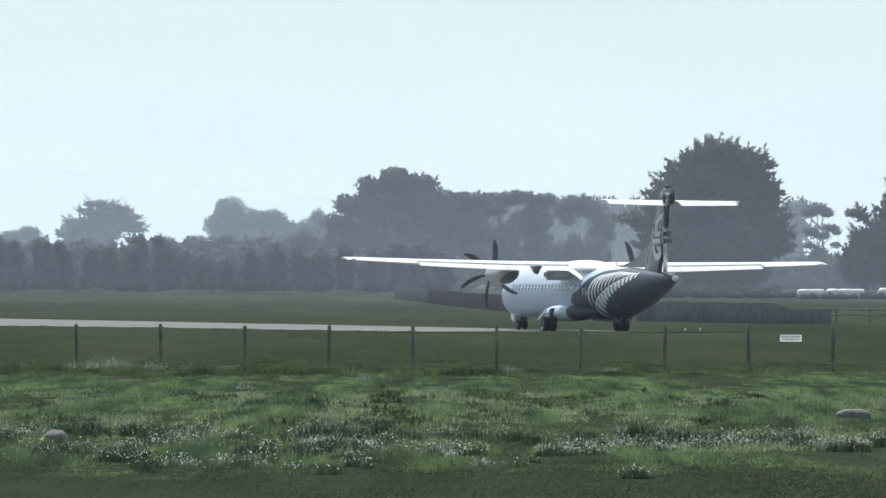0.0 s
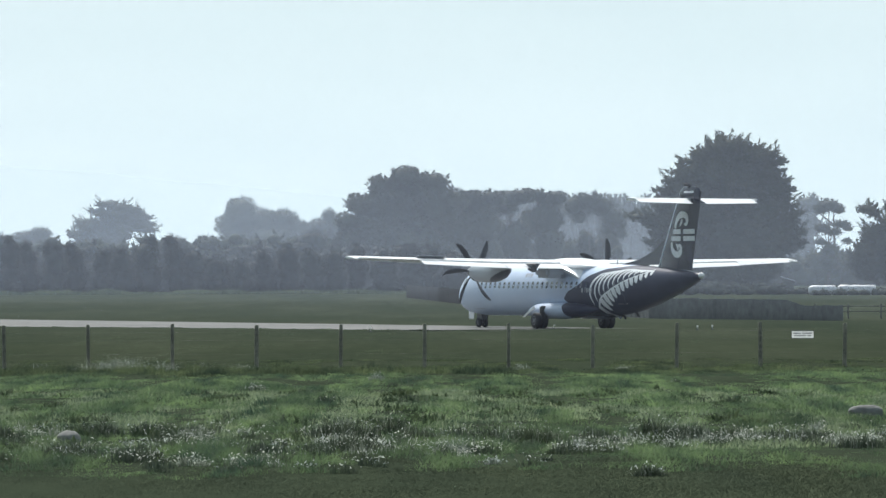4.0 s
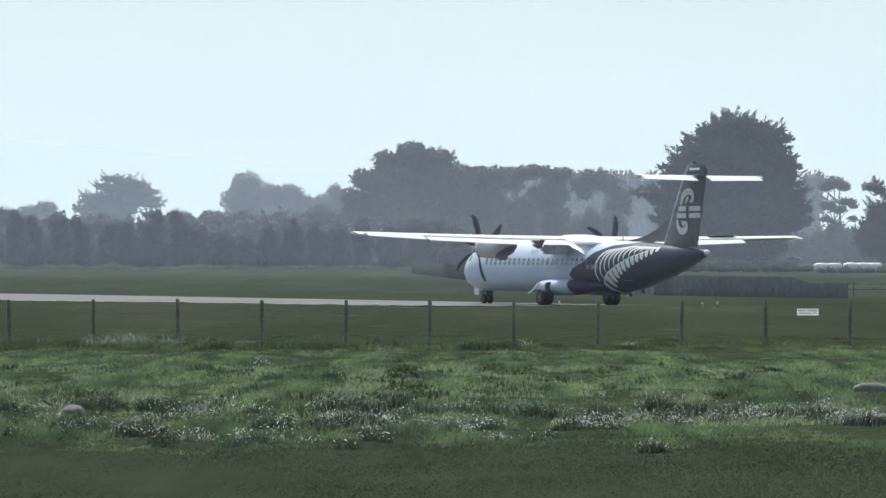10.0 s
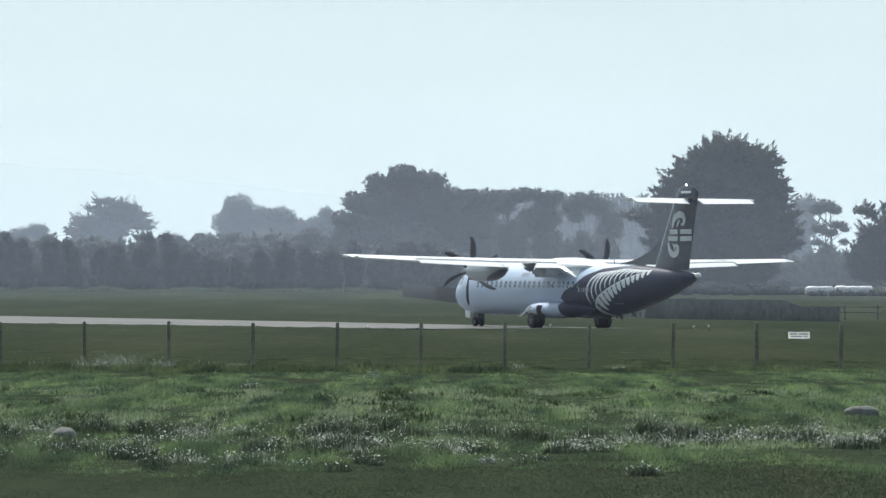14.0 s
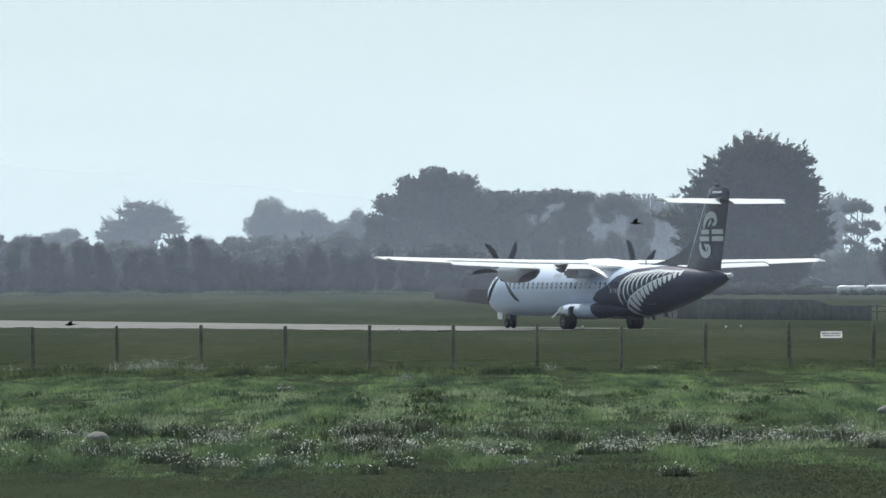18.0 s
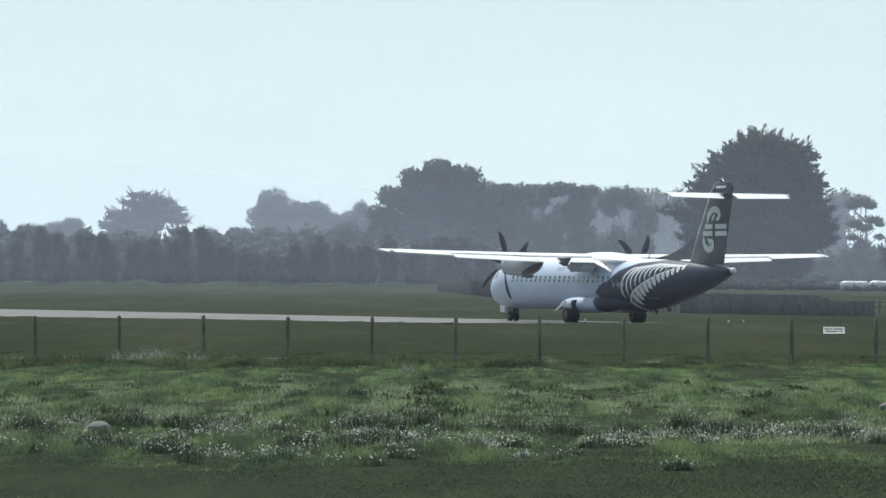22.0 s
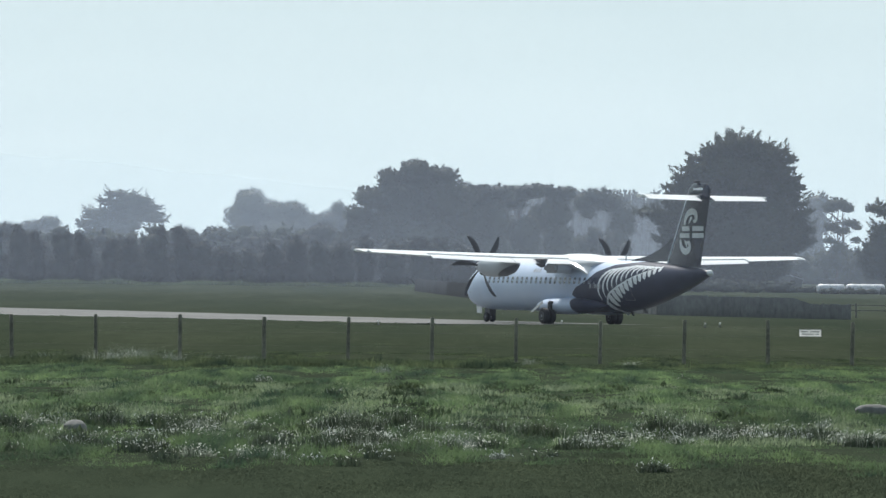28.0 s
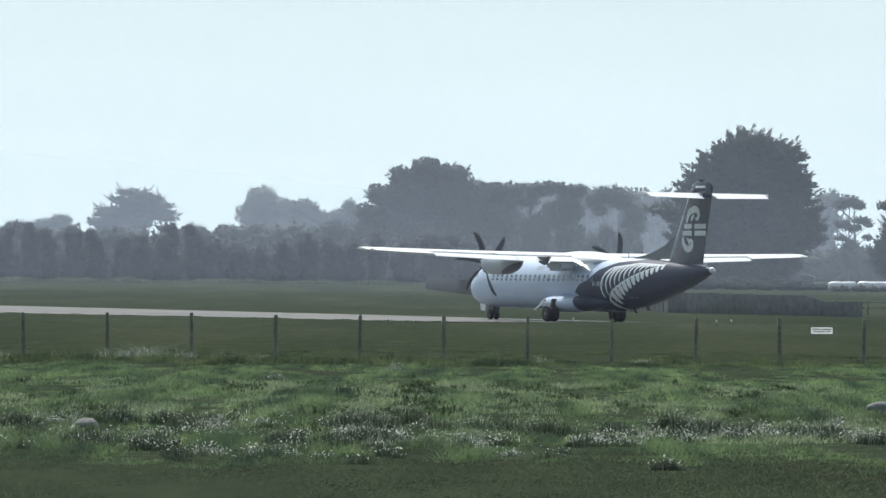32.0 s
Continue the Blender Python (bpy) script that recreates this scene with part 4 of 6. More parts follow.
def core(blobs, seed, shrink=0.76):
    """The dark, dense inside of a crown as lumpy closed shells."""
    vs, fs, off = [], [], 0
    for k, (dx, dy, dz, rx, ry, rz) in enumerate(blobs):
        bm = bmesh.new()
        bmesh.ops.create_icosphere(bm, subdivisions=2, radius=1)
        for v in bm.verts:
            f = shrink * (1 + 0.16 * noise.noise(v.co * 1.9 + Vector((seed, k, 0.5))))
            vs.append((dx + v.co.x * rx * f, dy + v.co.y * ry * f, dz + v.co.z * rz * f))
        bm.verts.index_update()
        fs += [[off + v.index for v in f.verts] for f in bm.faces]
        off += len(bm.verts)
        bm.free()
    return np.array(vs), np.array(fs)


def make_tree(name, label, x, y, blobs, seed, mat, per_area=9.0, size=0.8, outward=0.8, flat=1.0, gap=0.0, trunk=0.45, dense=True, category="tree", group="", stems=1, spray=0.7, tips=None):
    rng = np.random.default_rng(seed)
    full = [(dx, rng.uniform(-0.25, 0.25) * rx, dz, rx, rx * rng.uniform(0.8, 1.05), rz) for dx, dz, rx, rz in blobs]
    tree = thing(name, label, category, group, (x, y, ground_height(x, y)))
    top = max(b[2] for b in full)
    low = min(b[2] - b[5] for b in full)
    pieces = []
    for k in range(stems):
        bx, by = (0, 0) if stems == 1 else (rng.uniform(-1.8, 1.8), rng.uniform(-1.5, 1.5))
        lean = rng.uniform(-0.4, 0.4)
        pts = [Vector((bx + lean * u * u + 0.12 * math.sin(5 * u + k), by + 0.1 * math.cos(4 * u), -0.3 + u * (top * 0.92 + 0.3))) for u in (0, 0.25, 0.5, 0.75, 1.0)]
        for i, (a, b) in enumerate(zip(pts, pts[1:])):
            pieces.append(tube(a, b, trunk * (1 - 0.21 * i), trunk * (1 - 0.21 * (i + 1)), 9))
        for b in full[k::stems]:
            h = max(0.25, min(0.85, (b[2] - b[5] * 0.6) / max(top, 0.1) - 0.12))
            start = pts[0].lerp(pts[-1], h)
            pieces.append(tube(start, Vector((b[0], b[1], b[2])), trunk * 0.42, trunk * 0.12, 6))
    part("trunk", merge(pieces), BARK, tree, "rough grey-brown trunk and limbs")
    v, f = sprigs(rng, full, per_area, size, outward, flat, gap, spray)
    if tips:
        pv, _ = plumes(rng, full, *tips)
        v = np.concatenate([v, pv])
        f = np.arange(len(v)).reshape(-1, 4)
    soup("crown", v, f, mat, tree)
    if dense:
        cv, cf = core(full, seed, 0.88 if spray < 0.4 else 0.82)
        soup("inner_foliage", cv, cf, mat, tree)
    return tree


def boughs(rng, blobs, low, high, step, size):
    """Flat outer boughs that stand out beyond a crown's sides and tilt up to its top."""
    extra = []
    for k in range(int((high - low) / step)):
        z = low + step * k + rng.uniform(-0.2, 0.2)
        for side in (1, -1):
            edge = [side * b[0] + b[2] * math.sqrt(max(0.0, 1 - ((z - b[1]) / b[3]) ** 2)) for b in blobs if abs(z - b[1]) < b[3]]
            if edge:
                s = size * rng.uniform(0.6, 1.3)
                extra.append((side * (max(edge) + rng.uniform(-1.0, 0.1)), z, s, s * rng.uniform(0.18, 0.3)))
    return blobs + extra


CYPRESS_CROWN = boughs(random.Random(4), [(0.2, 17.4, 2.5, 1.2), (-1.8, 16.0, 2.3, 1.5), (2.2, 16.1, 2.5, 1.5), (-3.6, 14.2, 2.5, 1.6), (3.9, 14.5, 2.3, 1.6), (0.0, 13.8, 4.6, 3.0), (-5.4, 12.2, 2.3, 1.5), (5.4, 12.3, 2.0, 1.6), (-3.6, 9.8, 4.5, 3.0), (3.4, 10.0, 4.2, 3.2), (-5.2, 6.4, 3.5, 3.0), (1.4, 6.1, 6.0, 3.8), (5.7, 7.2, 2.2, 3.0), (-9.4, 9.1, 1.4, 0.3), (0.5, 2.6, 6.0, 2.6)], 4.0, 18.4, 1.05, 1.5)
make_tree("cypress_tree", "huge dark cypress with ragged, upswept branch tips", 35.5, 620, CYPRESS_CROWN, 11, CYPRESS, 40, 0.42, 1.2, 0.55, trunk=0.8, spray=0.55, tips=(860, 1.4, 0.40, 0.38))
make_tree("pine_tree", "large domed dark pine with billowing layered crown", -3.7, 700, [(0.5, 15.2, 2.3, 1.5), (0.6, 13.2, 3.2, 1.8), (-2.7, 13.8, 2.3, 1.7), (3.6, 14.3, 3.2, 1.5), (-5.6, 11.5, 2.3, 1.5), (-7.2, 9.2, 2.1, 1.2), (-1.1, 10.8, 5.3, 3.2), (4.2, 10.8, 4.7, 3.2), (0.0, 6.1, 7.6, 3.8), (6.9, 12.0, 2.3, 1.5), (-5.0, 6.0, 4.6, 3.4), (0.0, 2.6, 6.5, 2.6)], 12, PINE, 44, 0.40, 0.5, 0.6, trunk=0.7, spray=0.45)
for _n, (_x, _y, _b) in enumerate((
        (7.1, 720, [(-3.6, 8.4, 3.0, 3.0), (-3.4, 4.2, 3.2, 3.2), (-1.0, 11.7, 2.8, 2.0), (1.2, 12.3, 2.4, 1.4), (-0.4, 8.5, 3.6, 3.1), (-0.2, 4.6, 3.5, 3.1), (0, 2, 3, 2)]),
        (11.2, 730, [(-0.6, 12.4, 2.6, 1.4), (1.6, 12.8, 2.2, 1.1), (-1.0, 11.2, 2.4, 1.0), (-2.4, 7.0, 2.0, 2.8), (1.6, 8.4, 1.3, 1.2), (0.6, 6.0, 2.8, 3.4), (0, 2, 3, 2)]),
        (16.6, 740, [(-1.9, 13.1, 2.3, 1.0), (1.3, 12.7, 1.7, 1.1), (0.1, 9.9, 2.5, 2.6), (-2.6, 9.0, 1.5, 2.3), (0.4, 5.5, 2.5, 3.4), (0, 2, 3, 2)]))):
    make_tree("pine_tree", "dark flat-topped pine in a close row", _x, _y, _b, 20 + _n, PINE, 44, 0.38, 0.45, 0.7, trunk=0.45, spray=0.32, group="row of dark pines")
make_tree("pine_tree", "thin pines with bare stems under a small crown", 25.1, 790, [(-1.1, 12.8, 2.6, 1.5), (0.9, 12.1, 2.2, 1.7), (2.9, 10.2, 1.9, 1.9), (-3.2, 12.2, 1.8, 1.5), (-2.4, 10.6, 1.3, 1.2), (3.8, 8.3, 1.2, 1.2), (1.7, 8.6, 1.1, 0.9), (3.4, 5.0, 1.1, 1.4)], 31, PINE, 34, 0.38, 0.5, 0.8, 0.3, 0.11, group="row of dark pines", stems=4)
make_tree("pine_tree", "hazy low pines seen under the row", 24.6, 806, [(-2.6, 4.6, 2.2, 2.8), (-0.4, 6.2, 1.8, 2.6), (1.8, 5.0, 2.0, 3.0), (3.6, 6.6, 1.4, 2.2), (0.5, 2.4, 4.5, 2.2)], 39, PINE, 30, 0.4, 0.5, 0.9, 0.15, 0.2, group="row of dark pines", spray=0.4)
make_tree("pine_tree", "open umbrella pine with layered clumps and sky between", 53.7, 700, [(0.2, 11.1, 1.6, 0.85), (-0.9, 10.6, 1.2, 0.7), (1.4, 10.6, 1.1, 0.6), (1.9, 8.6, 1.3, 0.6), (2.8, 8.0, 0.8, 0.45), (-0.7, 8.1, 1.4, 0.75), (0.7, 7.6, 1.2, 0.6), (2.6, 6.4, 0.9, 0.4), (-0.9, 6.2, 1.0, 0.5), (0.3, 5.2, 1.3, 0.9), (0.2, 3.4, 1.5, 1.5), (-1.4, 3.4, 1.2, 1.6)], 32, PINE, 44, 0.30, 0.5, 0.8, 0.1, 0.19, spray=0.4)
make_tree("cypress_tree", "tall dark conifer with drooping side boughs", 57.6, 640, [(1.37, 12.66, 0.64, 1.37), (1.55, 11.02, 1.83, 1.74), (0.55, 9.74, 1.83, 1.65), (3.47, 9.55, 2.47, 2.92), (-0.37, 7.73, 2.01, 1.92), (2.29, 6.36, 3.75, 3.11), (-1.46, 5.90, 2.19, 1.74), (-3.56, 10.10, 1.37, 0.55), (-2.74, 9.55, 1.01, 0.46), (-3.02, 7.36, 0.91, 0.46), (-2.38, 6.45, 2.19, 2.19), (-3.47, 4.80, 2.19, 2.01), (-2.74, 3.16, 3.11, 2.19), (2.29, 2.79, 4.11, 2.38)], 33, CYPRESS, 34, 0.42, 1.0, 0.7, trunk=0.5, spray=0.5, tips=(220, 1.3, 0.5, 0.36))
make_tree("cypress_tree", "pale distant spreading cypress with flat branches", -55.6, 900, [(0.86 * a + 0.2, c, 0.86 * d, e) for a, c, d, e in ((-0.8, 14.3, 2.2, 0.7), (1.8, 13.7, 2.4, 0.8), (-3.0, 13.2, 1.8, 0.4), (4.6, 13.2, 2.0, 0.9), (0.6, 12.6, 4.2, 0.9), (5.6, 11.9, 2.4, 0.8), (-5.2, 11.4, 2.4, 0.4), (1.6, 11.4, 5.0, 0.9), (6.6, 10.7, 2.6, 0.7), (-3.6, 10.6, 3.8, 0.9), (7.4, 9.7, 2.0, 0.45), (2.4, 10.2, 4.4, 0.8), (-5.6, 9.2, 3.4, 0.8), (-1.6, 9.0, 3.4, 1.0), (-4.2, 7.6, 4.0, 1.2), (1.2, 8.9, 3.0, 1.0), (-0.5, 7.6, 3.2, 1.0), (-2.4, 6.2, 3.6, 1.2))], 34, CYPRESS, 56, 0.28, 1.2, 0.35, 0.2, 0.4, spray=0.5, tips=(260, 1.5, 0.18, 0.34))
make_tree("cypress_tree", "pale distant low rounded trees", -76.2, 1000, [(1.1, 10.1, 2.4, 1.4), (-1.6, 9.3, 3.3, 1.4), (0.0, 6.4, 6.0, 3.3)], 35, CYPRESS, 64, 0.25, 0.7, 0.8, spray=0.4)
make_tree("cypress_tree", "pale distant domed tree with a lower shoulder", -35.3, 1000, [(-1.1, 14.1, 3.4, 3.1), (-1.6, 11.6, 5.0, 3.6), (2.6, 12.4, 3.8, 2.6), (6.6, 12.6, 3.4, 2.1), (9.6, 10.8, 2.8, 2.0), (4.4, 7.7, 9.8, 4.4)], 36, CYPRESS, 60, 0.26, 0.6, 0.9, spray=0.5, tips=(160, 1.0, 0.2, 0.3))
make_tree("pine_tree", "pale distant pointed conifers", -20.7, 1050, [(0.2, 13.6, 1.7, 2.1), (-1.5, 11.3, 3.9, 2.3), (1.4, 10.4, 4.6, 2.5), (-0.3, 7.0, 6.3, 4.6)], 37, PINE, 60, 0.25, 1.0, 0.9, spray=0.5)
make_tree("pine_tree", "pale distant pines behind the gap", 70.2, 900, [(-4.4, 13.9, 2.6, 1.6), (-4.9, 10.4, 2.9, 2.9), (-5.9, 6.5, 3.3, 4.4), (0.0, 3.4, 7.0, 2.6)], 38, PINE, 14, 0.6, 0.7, 0.9, 0.2, spray=0.6)


def make_shelterbelt():
    """A close row of upright trees, clothed to the ground, of uneven height."""
    rng = np.random.default_rng(5)
    tops = [6.2, 6.0, 7.0, 7.6, 7.3, 7.4, 7.2, 6.6, 6.9, 7.6, 7.4, 5.9, 5.3, 5.2, 5.6, 6.6, 5.7, 7.2, 7.0, 6.4, 6.6, 6.2, 6.0]
    for i, top in enumerate(tops):
        y = 650 + rng.uniform(-8, 6)
        x = (-62 + i * 2.95 + rng.uniform(-0.6, 0.6)) * y / 650
        top *= rng.uniform(0.80, 1.03)
        r = rng.uniform(1.45, 2.4)
        blobs = [(rng.uniform(-0.2, 0.2), top * 0.58, r * 0.75, top * 0.34), (rng.uniform(-0.3, 0.3), top * 0.24, r, top * 0.30)]
        for _ in range(8):
            s = rng.uniform(0.35, 0.85)
            h = rng.uniform(0.3, 1.0)
            blobs.append((rng.uniform(-1.25, 1.25) * r * (1.1 - 0.75 * h), top * h - s * 0.9, s, s * rng.uniform(0.9, 1.7)))
        make_tree("shelterbelt_tree", "dusky green shelterbelt tree clothed to the ground", x, y, blobs, 100 + i, SHELTER, 60, 0.24, 0.5, 1.2, 0.25, trunk=0.2, spray=0.5, group="shelterbelt along the field")
    for i, (x, y, top, r) in enumerate(((-38.0, 760, 7.6, 3.0), (-33.5, 770, 7.9, 2.8), (-62.0, 740, 8.0, 3.2), (-70.0, 735, 7.6, 3.4), (-17.0, 735, 8.2, 3.0), (-12.5, 730, 7.2, 3.0))):
        blobs = [(0.3, top - 1.6, r * 0.8, 1.6), (-0.8, top * 0.55, r, top * 0.3), (0.9, top * 0.3, r, top * 0.3)]
        make_tree("shelterbelt_tree", "dusky green tree behind the shelterbelt", x, y, blobs, 140 + i, SHELTER, 60, 0.24, 0.5, 1.0, trunk=0.25, spray=0.35, group="trees behind the shelterbelt")


make_shelterbelt()


def far_woods(name, label, seed, x0, x1, y, tops, spread, mat):
    """A far belt of trees: countless even tops over a dense mass."""
    rng = np.random.default_rng(seed)
    blobs = []
    for i in range(int((x1 - x0) / spread)):
        x = x0 + i * spread + rng.uniform(-0.3, 0.3)
        top = rng.uniform(*tops)
        blobs += [(x, rng.uniform(-6, 6), top * 0.88, spread * 1.0, 1.0, top * 0.13), (x + rng.uniform(-0.5, 0.5), rng.uniform(-4, 6), top * 0.68, spread * 1.6, 1.5, top * 0.24), (x, rng.uniform(-2, 6), top * 0.34, spread * 2.4, 1.9, top * 0.42)]
    v, f = sprigs(rng, blobs, 5.0, 0.7, 1.0, 1.2)
    cv, cf = core(blobs, seed, 0.74)
    z = ground_height(0, y)
    for q in (v, cv):
        q[:, 1] += y
        q[:, 2] += z - 0.3
    woods = thing(name, label, "woods", kind="stuff")
    soup("tree_tops", v, f, mat, woods)
    soup("tree_mass", cv, cf, mat, woods)


far_woods("far_plantation", "hazy even-topped pine plantation on the skyline", 8, 8, 76, 1300, (21.6, 23.2), 0.62, PINE)
far_woods("far_thicket", "dusky trees standing behind the shelterbelt", 7, -72, 6, 676, (4.4, 6.6), 1.0, SHELTER)
far_woods("far_thicket", "hazy low trees closing the gaps in the distance", 9, 40, 120, 960, (4.0, 6.5), 1.1, SCRUB)
far_woods("far_thicket", "misty low trees in the gap beside the cypress", 12, 44, 96, 765, (3.6, 5.6), 1.2, SCRUB)
far_woods("far_thicket", "hazy taller trees behind the shelterbelt", 6, -92, -12, 770, (6.2, 8.6), 1.5, SCRUB)
far_woods("far_thicket", "hazy low trees closing the gaps in the distance", 10, -125, -50, 1000, (5.0, 8.0), 1.1, SHELTER)


def make_shrubs():
    rng = np.random.default_rng(9)
    for i in range(20):
        x = 20.5 + i * 2.15 + rng.uniform(-0.5, 0.5)
        y = 596 + rng.uniform(-6, 6)
        top = rng.uniform(1.0, 1.7) if x > 30 else rng.uniform(1.6, 2.6)
        if 41 < x < 56:
            top, y = rng.uniform(0.7, 1.2), 600
        blobs = [(rng.uniform(-1.1, 1.1), top * rng.uniform(0.3, 0.85), rng.uniform(0.35, 0.8), top * rng.uniform(0.15, 0.3)) for _ in range(6)]
        blobs += [(rng.uniform(-0.4, 0.4), top * 0.42, rng.uniform(0.9, 1.3), top * 0.42), (rng.uniform(-1.2, 1.2), top * 0.25, rng.uniform(1.0, 1.4), top * 0.3)]
        make_tree("shrub", "low dark shrub at the foot of the trees", x, y, blobs, 200 + i, SCRUB, 60, 0.18, 0.5, 1.0, trunk=0.08, spray=0.3, category="shrub", group="shrubs under the trees")


make_shrubs()


def make_paling_fence(a, b, h0, h1, seed, label, boards=PALING):
    """Close-boarded fence from a to b: panels of upright palings of slightly uneven height between posts."""
    rng = random.Random(seed)
    a, b = Vector(a), Vector(b)
    length = (b - a).length
    d = (b - a) / length
    nrm = Vector((-d.y, d.x))
    fence = thing("paling_fence", label, "fence", "boundary paling fences")
    count = max(1, round(length / 2.4))
    for k in range(count):
        u0, u1 = length * k / count, length * (k + 1) / count
        bm = bmesh.new()
        m = max(3, round((u1 - u0) / 0.2))
        lift = rng.uniform(-0.03, 0.03)
        for i in range(m):
            s0, s1 = u0 + (u1 - u0) * i / m, u0 + (u1 - u0) * (i + 1) / m - 0.02
            top = h0 + (h1 - h0) * (s0 / length) + lift + rng.uniform(-0.035, 0.02)
            q0, q1, off = a + d * s0, a + d * s1, nrm * (0.012 + rng.uniform(-0.004, 0.004))
            z = ground_height(q0.x, q0.y)
            ring = [[Vector((*(p + off * w), zz)) for p, w in ((q0, -1), (q1, -1), (q1, 1), (q0, 1))] for zz in (z - 0.05, z + top)]
            loft(ring, True, bm)
        part("panel", bm, boards, fence, "", 0)
        q = a + d * u0
        z = ground_height(q.x, q.y)
        part("post", tube((q.x, q.y + 0.08, z - 0.1), (q.x, q.y + 0.08, z + h0 + (h1 - h0) * (u0 / length) + 0.03), 0.07, 0.065, 8), boards, fence)
    return fence


make_paling_fence((-2.6, 575), (9.5, 420), 1.4, 1.40, 61, "long dark-stained paling fence running away over the field", STAINED)
make_paling_fence((9.5, 420), (15.0, 356), 1.36, 1.36, 62, "weathered grey paling fence behind the taxiway")
make_paling_fence((15.0, 354), (23.0, 335.6), 1.40, 1.34, 63, "weathered grey paling fence with a ragged top")
make_paling_fence((23.0, 335.6), (24.0, 333.4), 1.30, 0.96, 64, "sloping end panel of a grey paling fence")
make_paling_fence((24.0, 333.4), (26.2, 329), 0.96, 0.95, 65, "low end section of a grey paling fence")


# ---- paddock grass ----
def blades(rng, p, height, width, lean, segments=2):
    """Blades at the points p: tapering ribbons that bend over."""
    n = len(p)
    a = rng.random(n) * math.tau
    side = np.column_stack([np.cos(a), np.sin(a), np.zeros(n)])
    out = np.column_stack([-np.sin(a), np.cos(a), np.zeros(n)]) * (rng.normal(size=n) * lean)[:, None]
    h, w = height[:, None], width[:, None]
    up = np.array([0, 0, 1.0])
    base, mid, tip = p, p + up * h * 0.6 + out * h * 0.35, p + up * h * 0.97 + out * h
    v = np.stack([base - side * w * 0.5, base + side * w * 0.5, mid + side * w * 0.38, mid - side * w * 0.38, tip], axis=1).reshape(-1, 3)
    k = np.arange(n)[:, None] * 5
    quads = np.column_stack([k, k + 1, k + 2, k + 3])
    tris = np.column_stack([k + 3, k + 2, k + 4, k + 4])
    return v, quads, tris[:, :3]


def lay_grass(name, label, mat, y0, y1, per_m2, tall, wide, seed, clump, patch):
    rng = np.random.default_rng(seed)
    area = 0.105 * (y1 * y1 - y0 * y0) + 3.0 * (y1 - y0)
    n = int(area * per_m2)
    y = np.sqrt(y0 * y0 + rng.random(n) * (y1 * y1 - y0 * y0))
    x = (rng.random(n) * 2 - 1) * (0.105 * y + 1.5)
    field = np.array([noise.noise((a * clump, b * clump * 0.7, seed)) for a, b in zip(x, y)])
    broad = np.array([noise.noise((a * patch, b * patch * 0.6, seed + 7.0)) for a, b in zip(x, y)])
    keep = (rng.random(n) < 0.85 + 0.3 * field) & (y < 73.5 + 7 * field + 2 * rng.random(n))
    x, y, field, broad = x[keep], y[keep], field[keep], broad[keep]
    z = np.array([ground_height(a, b) for a, b in zip(x, y)]) - 0.01
    h = tall * (0.55 + 0.6 * rng.random(len(x))) * np.clip(1 + 0.5 * field + 0.5 * broad, 0.4, 1.8)
    v, q, t = blades(rng, np.column_stack([x, y, z]), h, np.full(len(x), wide), 2.2)
    me = bpy.data.meshes.new(name)
    me.vertices.add(len(v))
    me.vertices.foreach_set("co", v.astype(np.float32).ravel())
    me.loops.add(q.size + t.size)
    me.loops.foreach_set("vertex_index", np.concatenate([q.ravel(), t.ravel()]).astype(np.int32))
    me.polygons.add(len(q) + len(t))
    me.polygons.foreach_set("loop_start", np.concatenate([np.arange(0, q.size, 4), q.size + np.arange(0, t.size, 3)]).astype(np.int32))
    me.update(calc_edges=True)
    tagged(link_mesh(name, me, mat, None, "", 0), label, "grass", kind="stuff")


lay_grass("near_grass", "dull dark green low grass in the foreground", SHORT, 51, 82, 460, 0.030, 0.016, 71, 0.5, 0.10)


def ribbons(name, label, category, v, q, t, mat):
    me = bpy.data.meshes.new(name)
    me.vertices.add(len(v))
    me.vertices.foreach_set("co", v.astype(np.float32).ravel())
    me.loops.add(q.size + t.size)
    me.loops.foreach_set("vertex_index", np.concatenate([q.ravel(), t.ravel()]).astype(np.int32))
    me.polygons.add(len(q) + len(t))
    me.polygons.foreach_set("loop_start", np.concatenate([np.arange(0, q.size, 4), q.size + np.arange(0, t.size, 3)]).astype(np.int32))
    me.update(calc_edges=True)
    tagged(link_mesh(name, me, mat, None, "", 0), label, category, kind="stuff")


def clumps(rng, spots, per, lean, wide):
    """Domed clumps of blades at (x, y, radius, height)."""
    n = len(spots)
    r = np.sqrt(rng.random((n, per)))
    a = rng.random((n, per)) * math.tau
    x = spots[:, 0:1] + spots[:, 2:3] * r * np.cos(a) * 1.25
    y = spots[:, 1:2] + spots[:, 2:3] * r * np.sin(a)
    h = spots[:, 3:4] * (1.05 - 0.65 * r * r) * (0.7 + 0.5 * rng.random((n, per)))
    z = np.array([ground_height(p, q) for p, q in spots[:, :2]])[:, None] - 0.02 + 0 * x
    base = np.stack([x, y, z], axis=2).reshape(-1, 3)
    out = blades(rng, base, h.ravel(), wide * (0.6 + 0.8 * rng.random(n * per)), lean)
    return out, base, h.ravel()


def scatter(rng, count, y0, y1):
    y = np.sqrt(y0 ** 2 + rng.random(count) * (y1 ** 2 - y0 ** 2))
    return (rng.random(count) * 2 - 1) * (0.105 * y + 1.5), y


def swell(x, y, sx, sy, seed):
    return np.array([noise.noise((a * sx, b * sy, seed)) for a, b in zip(x, y)])


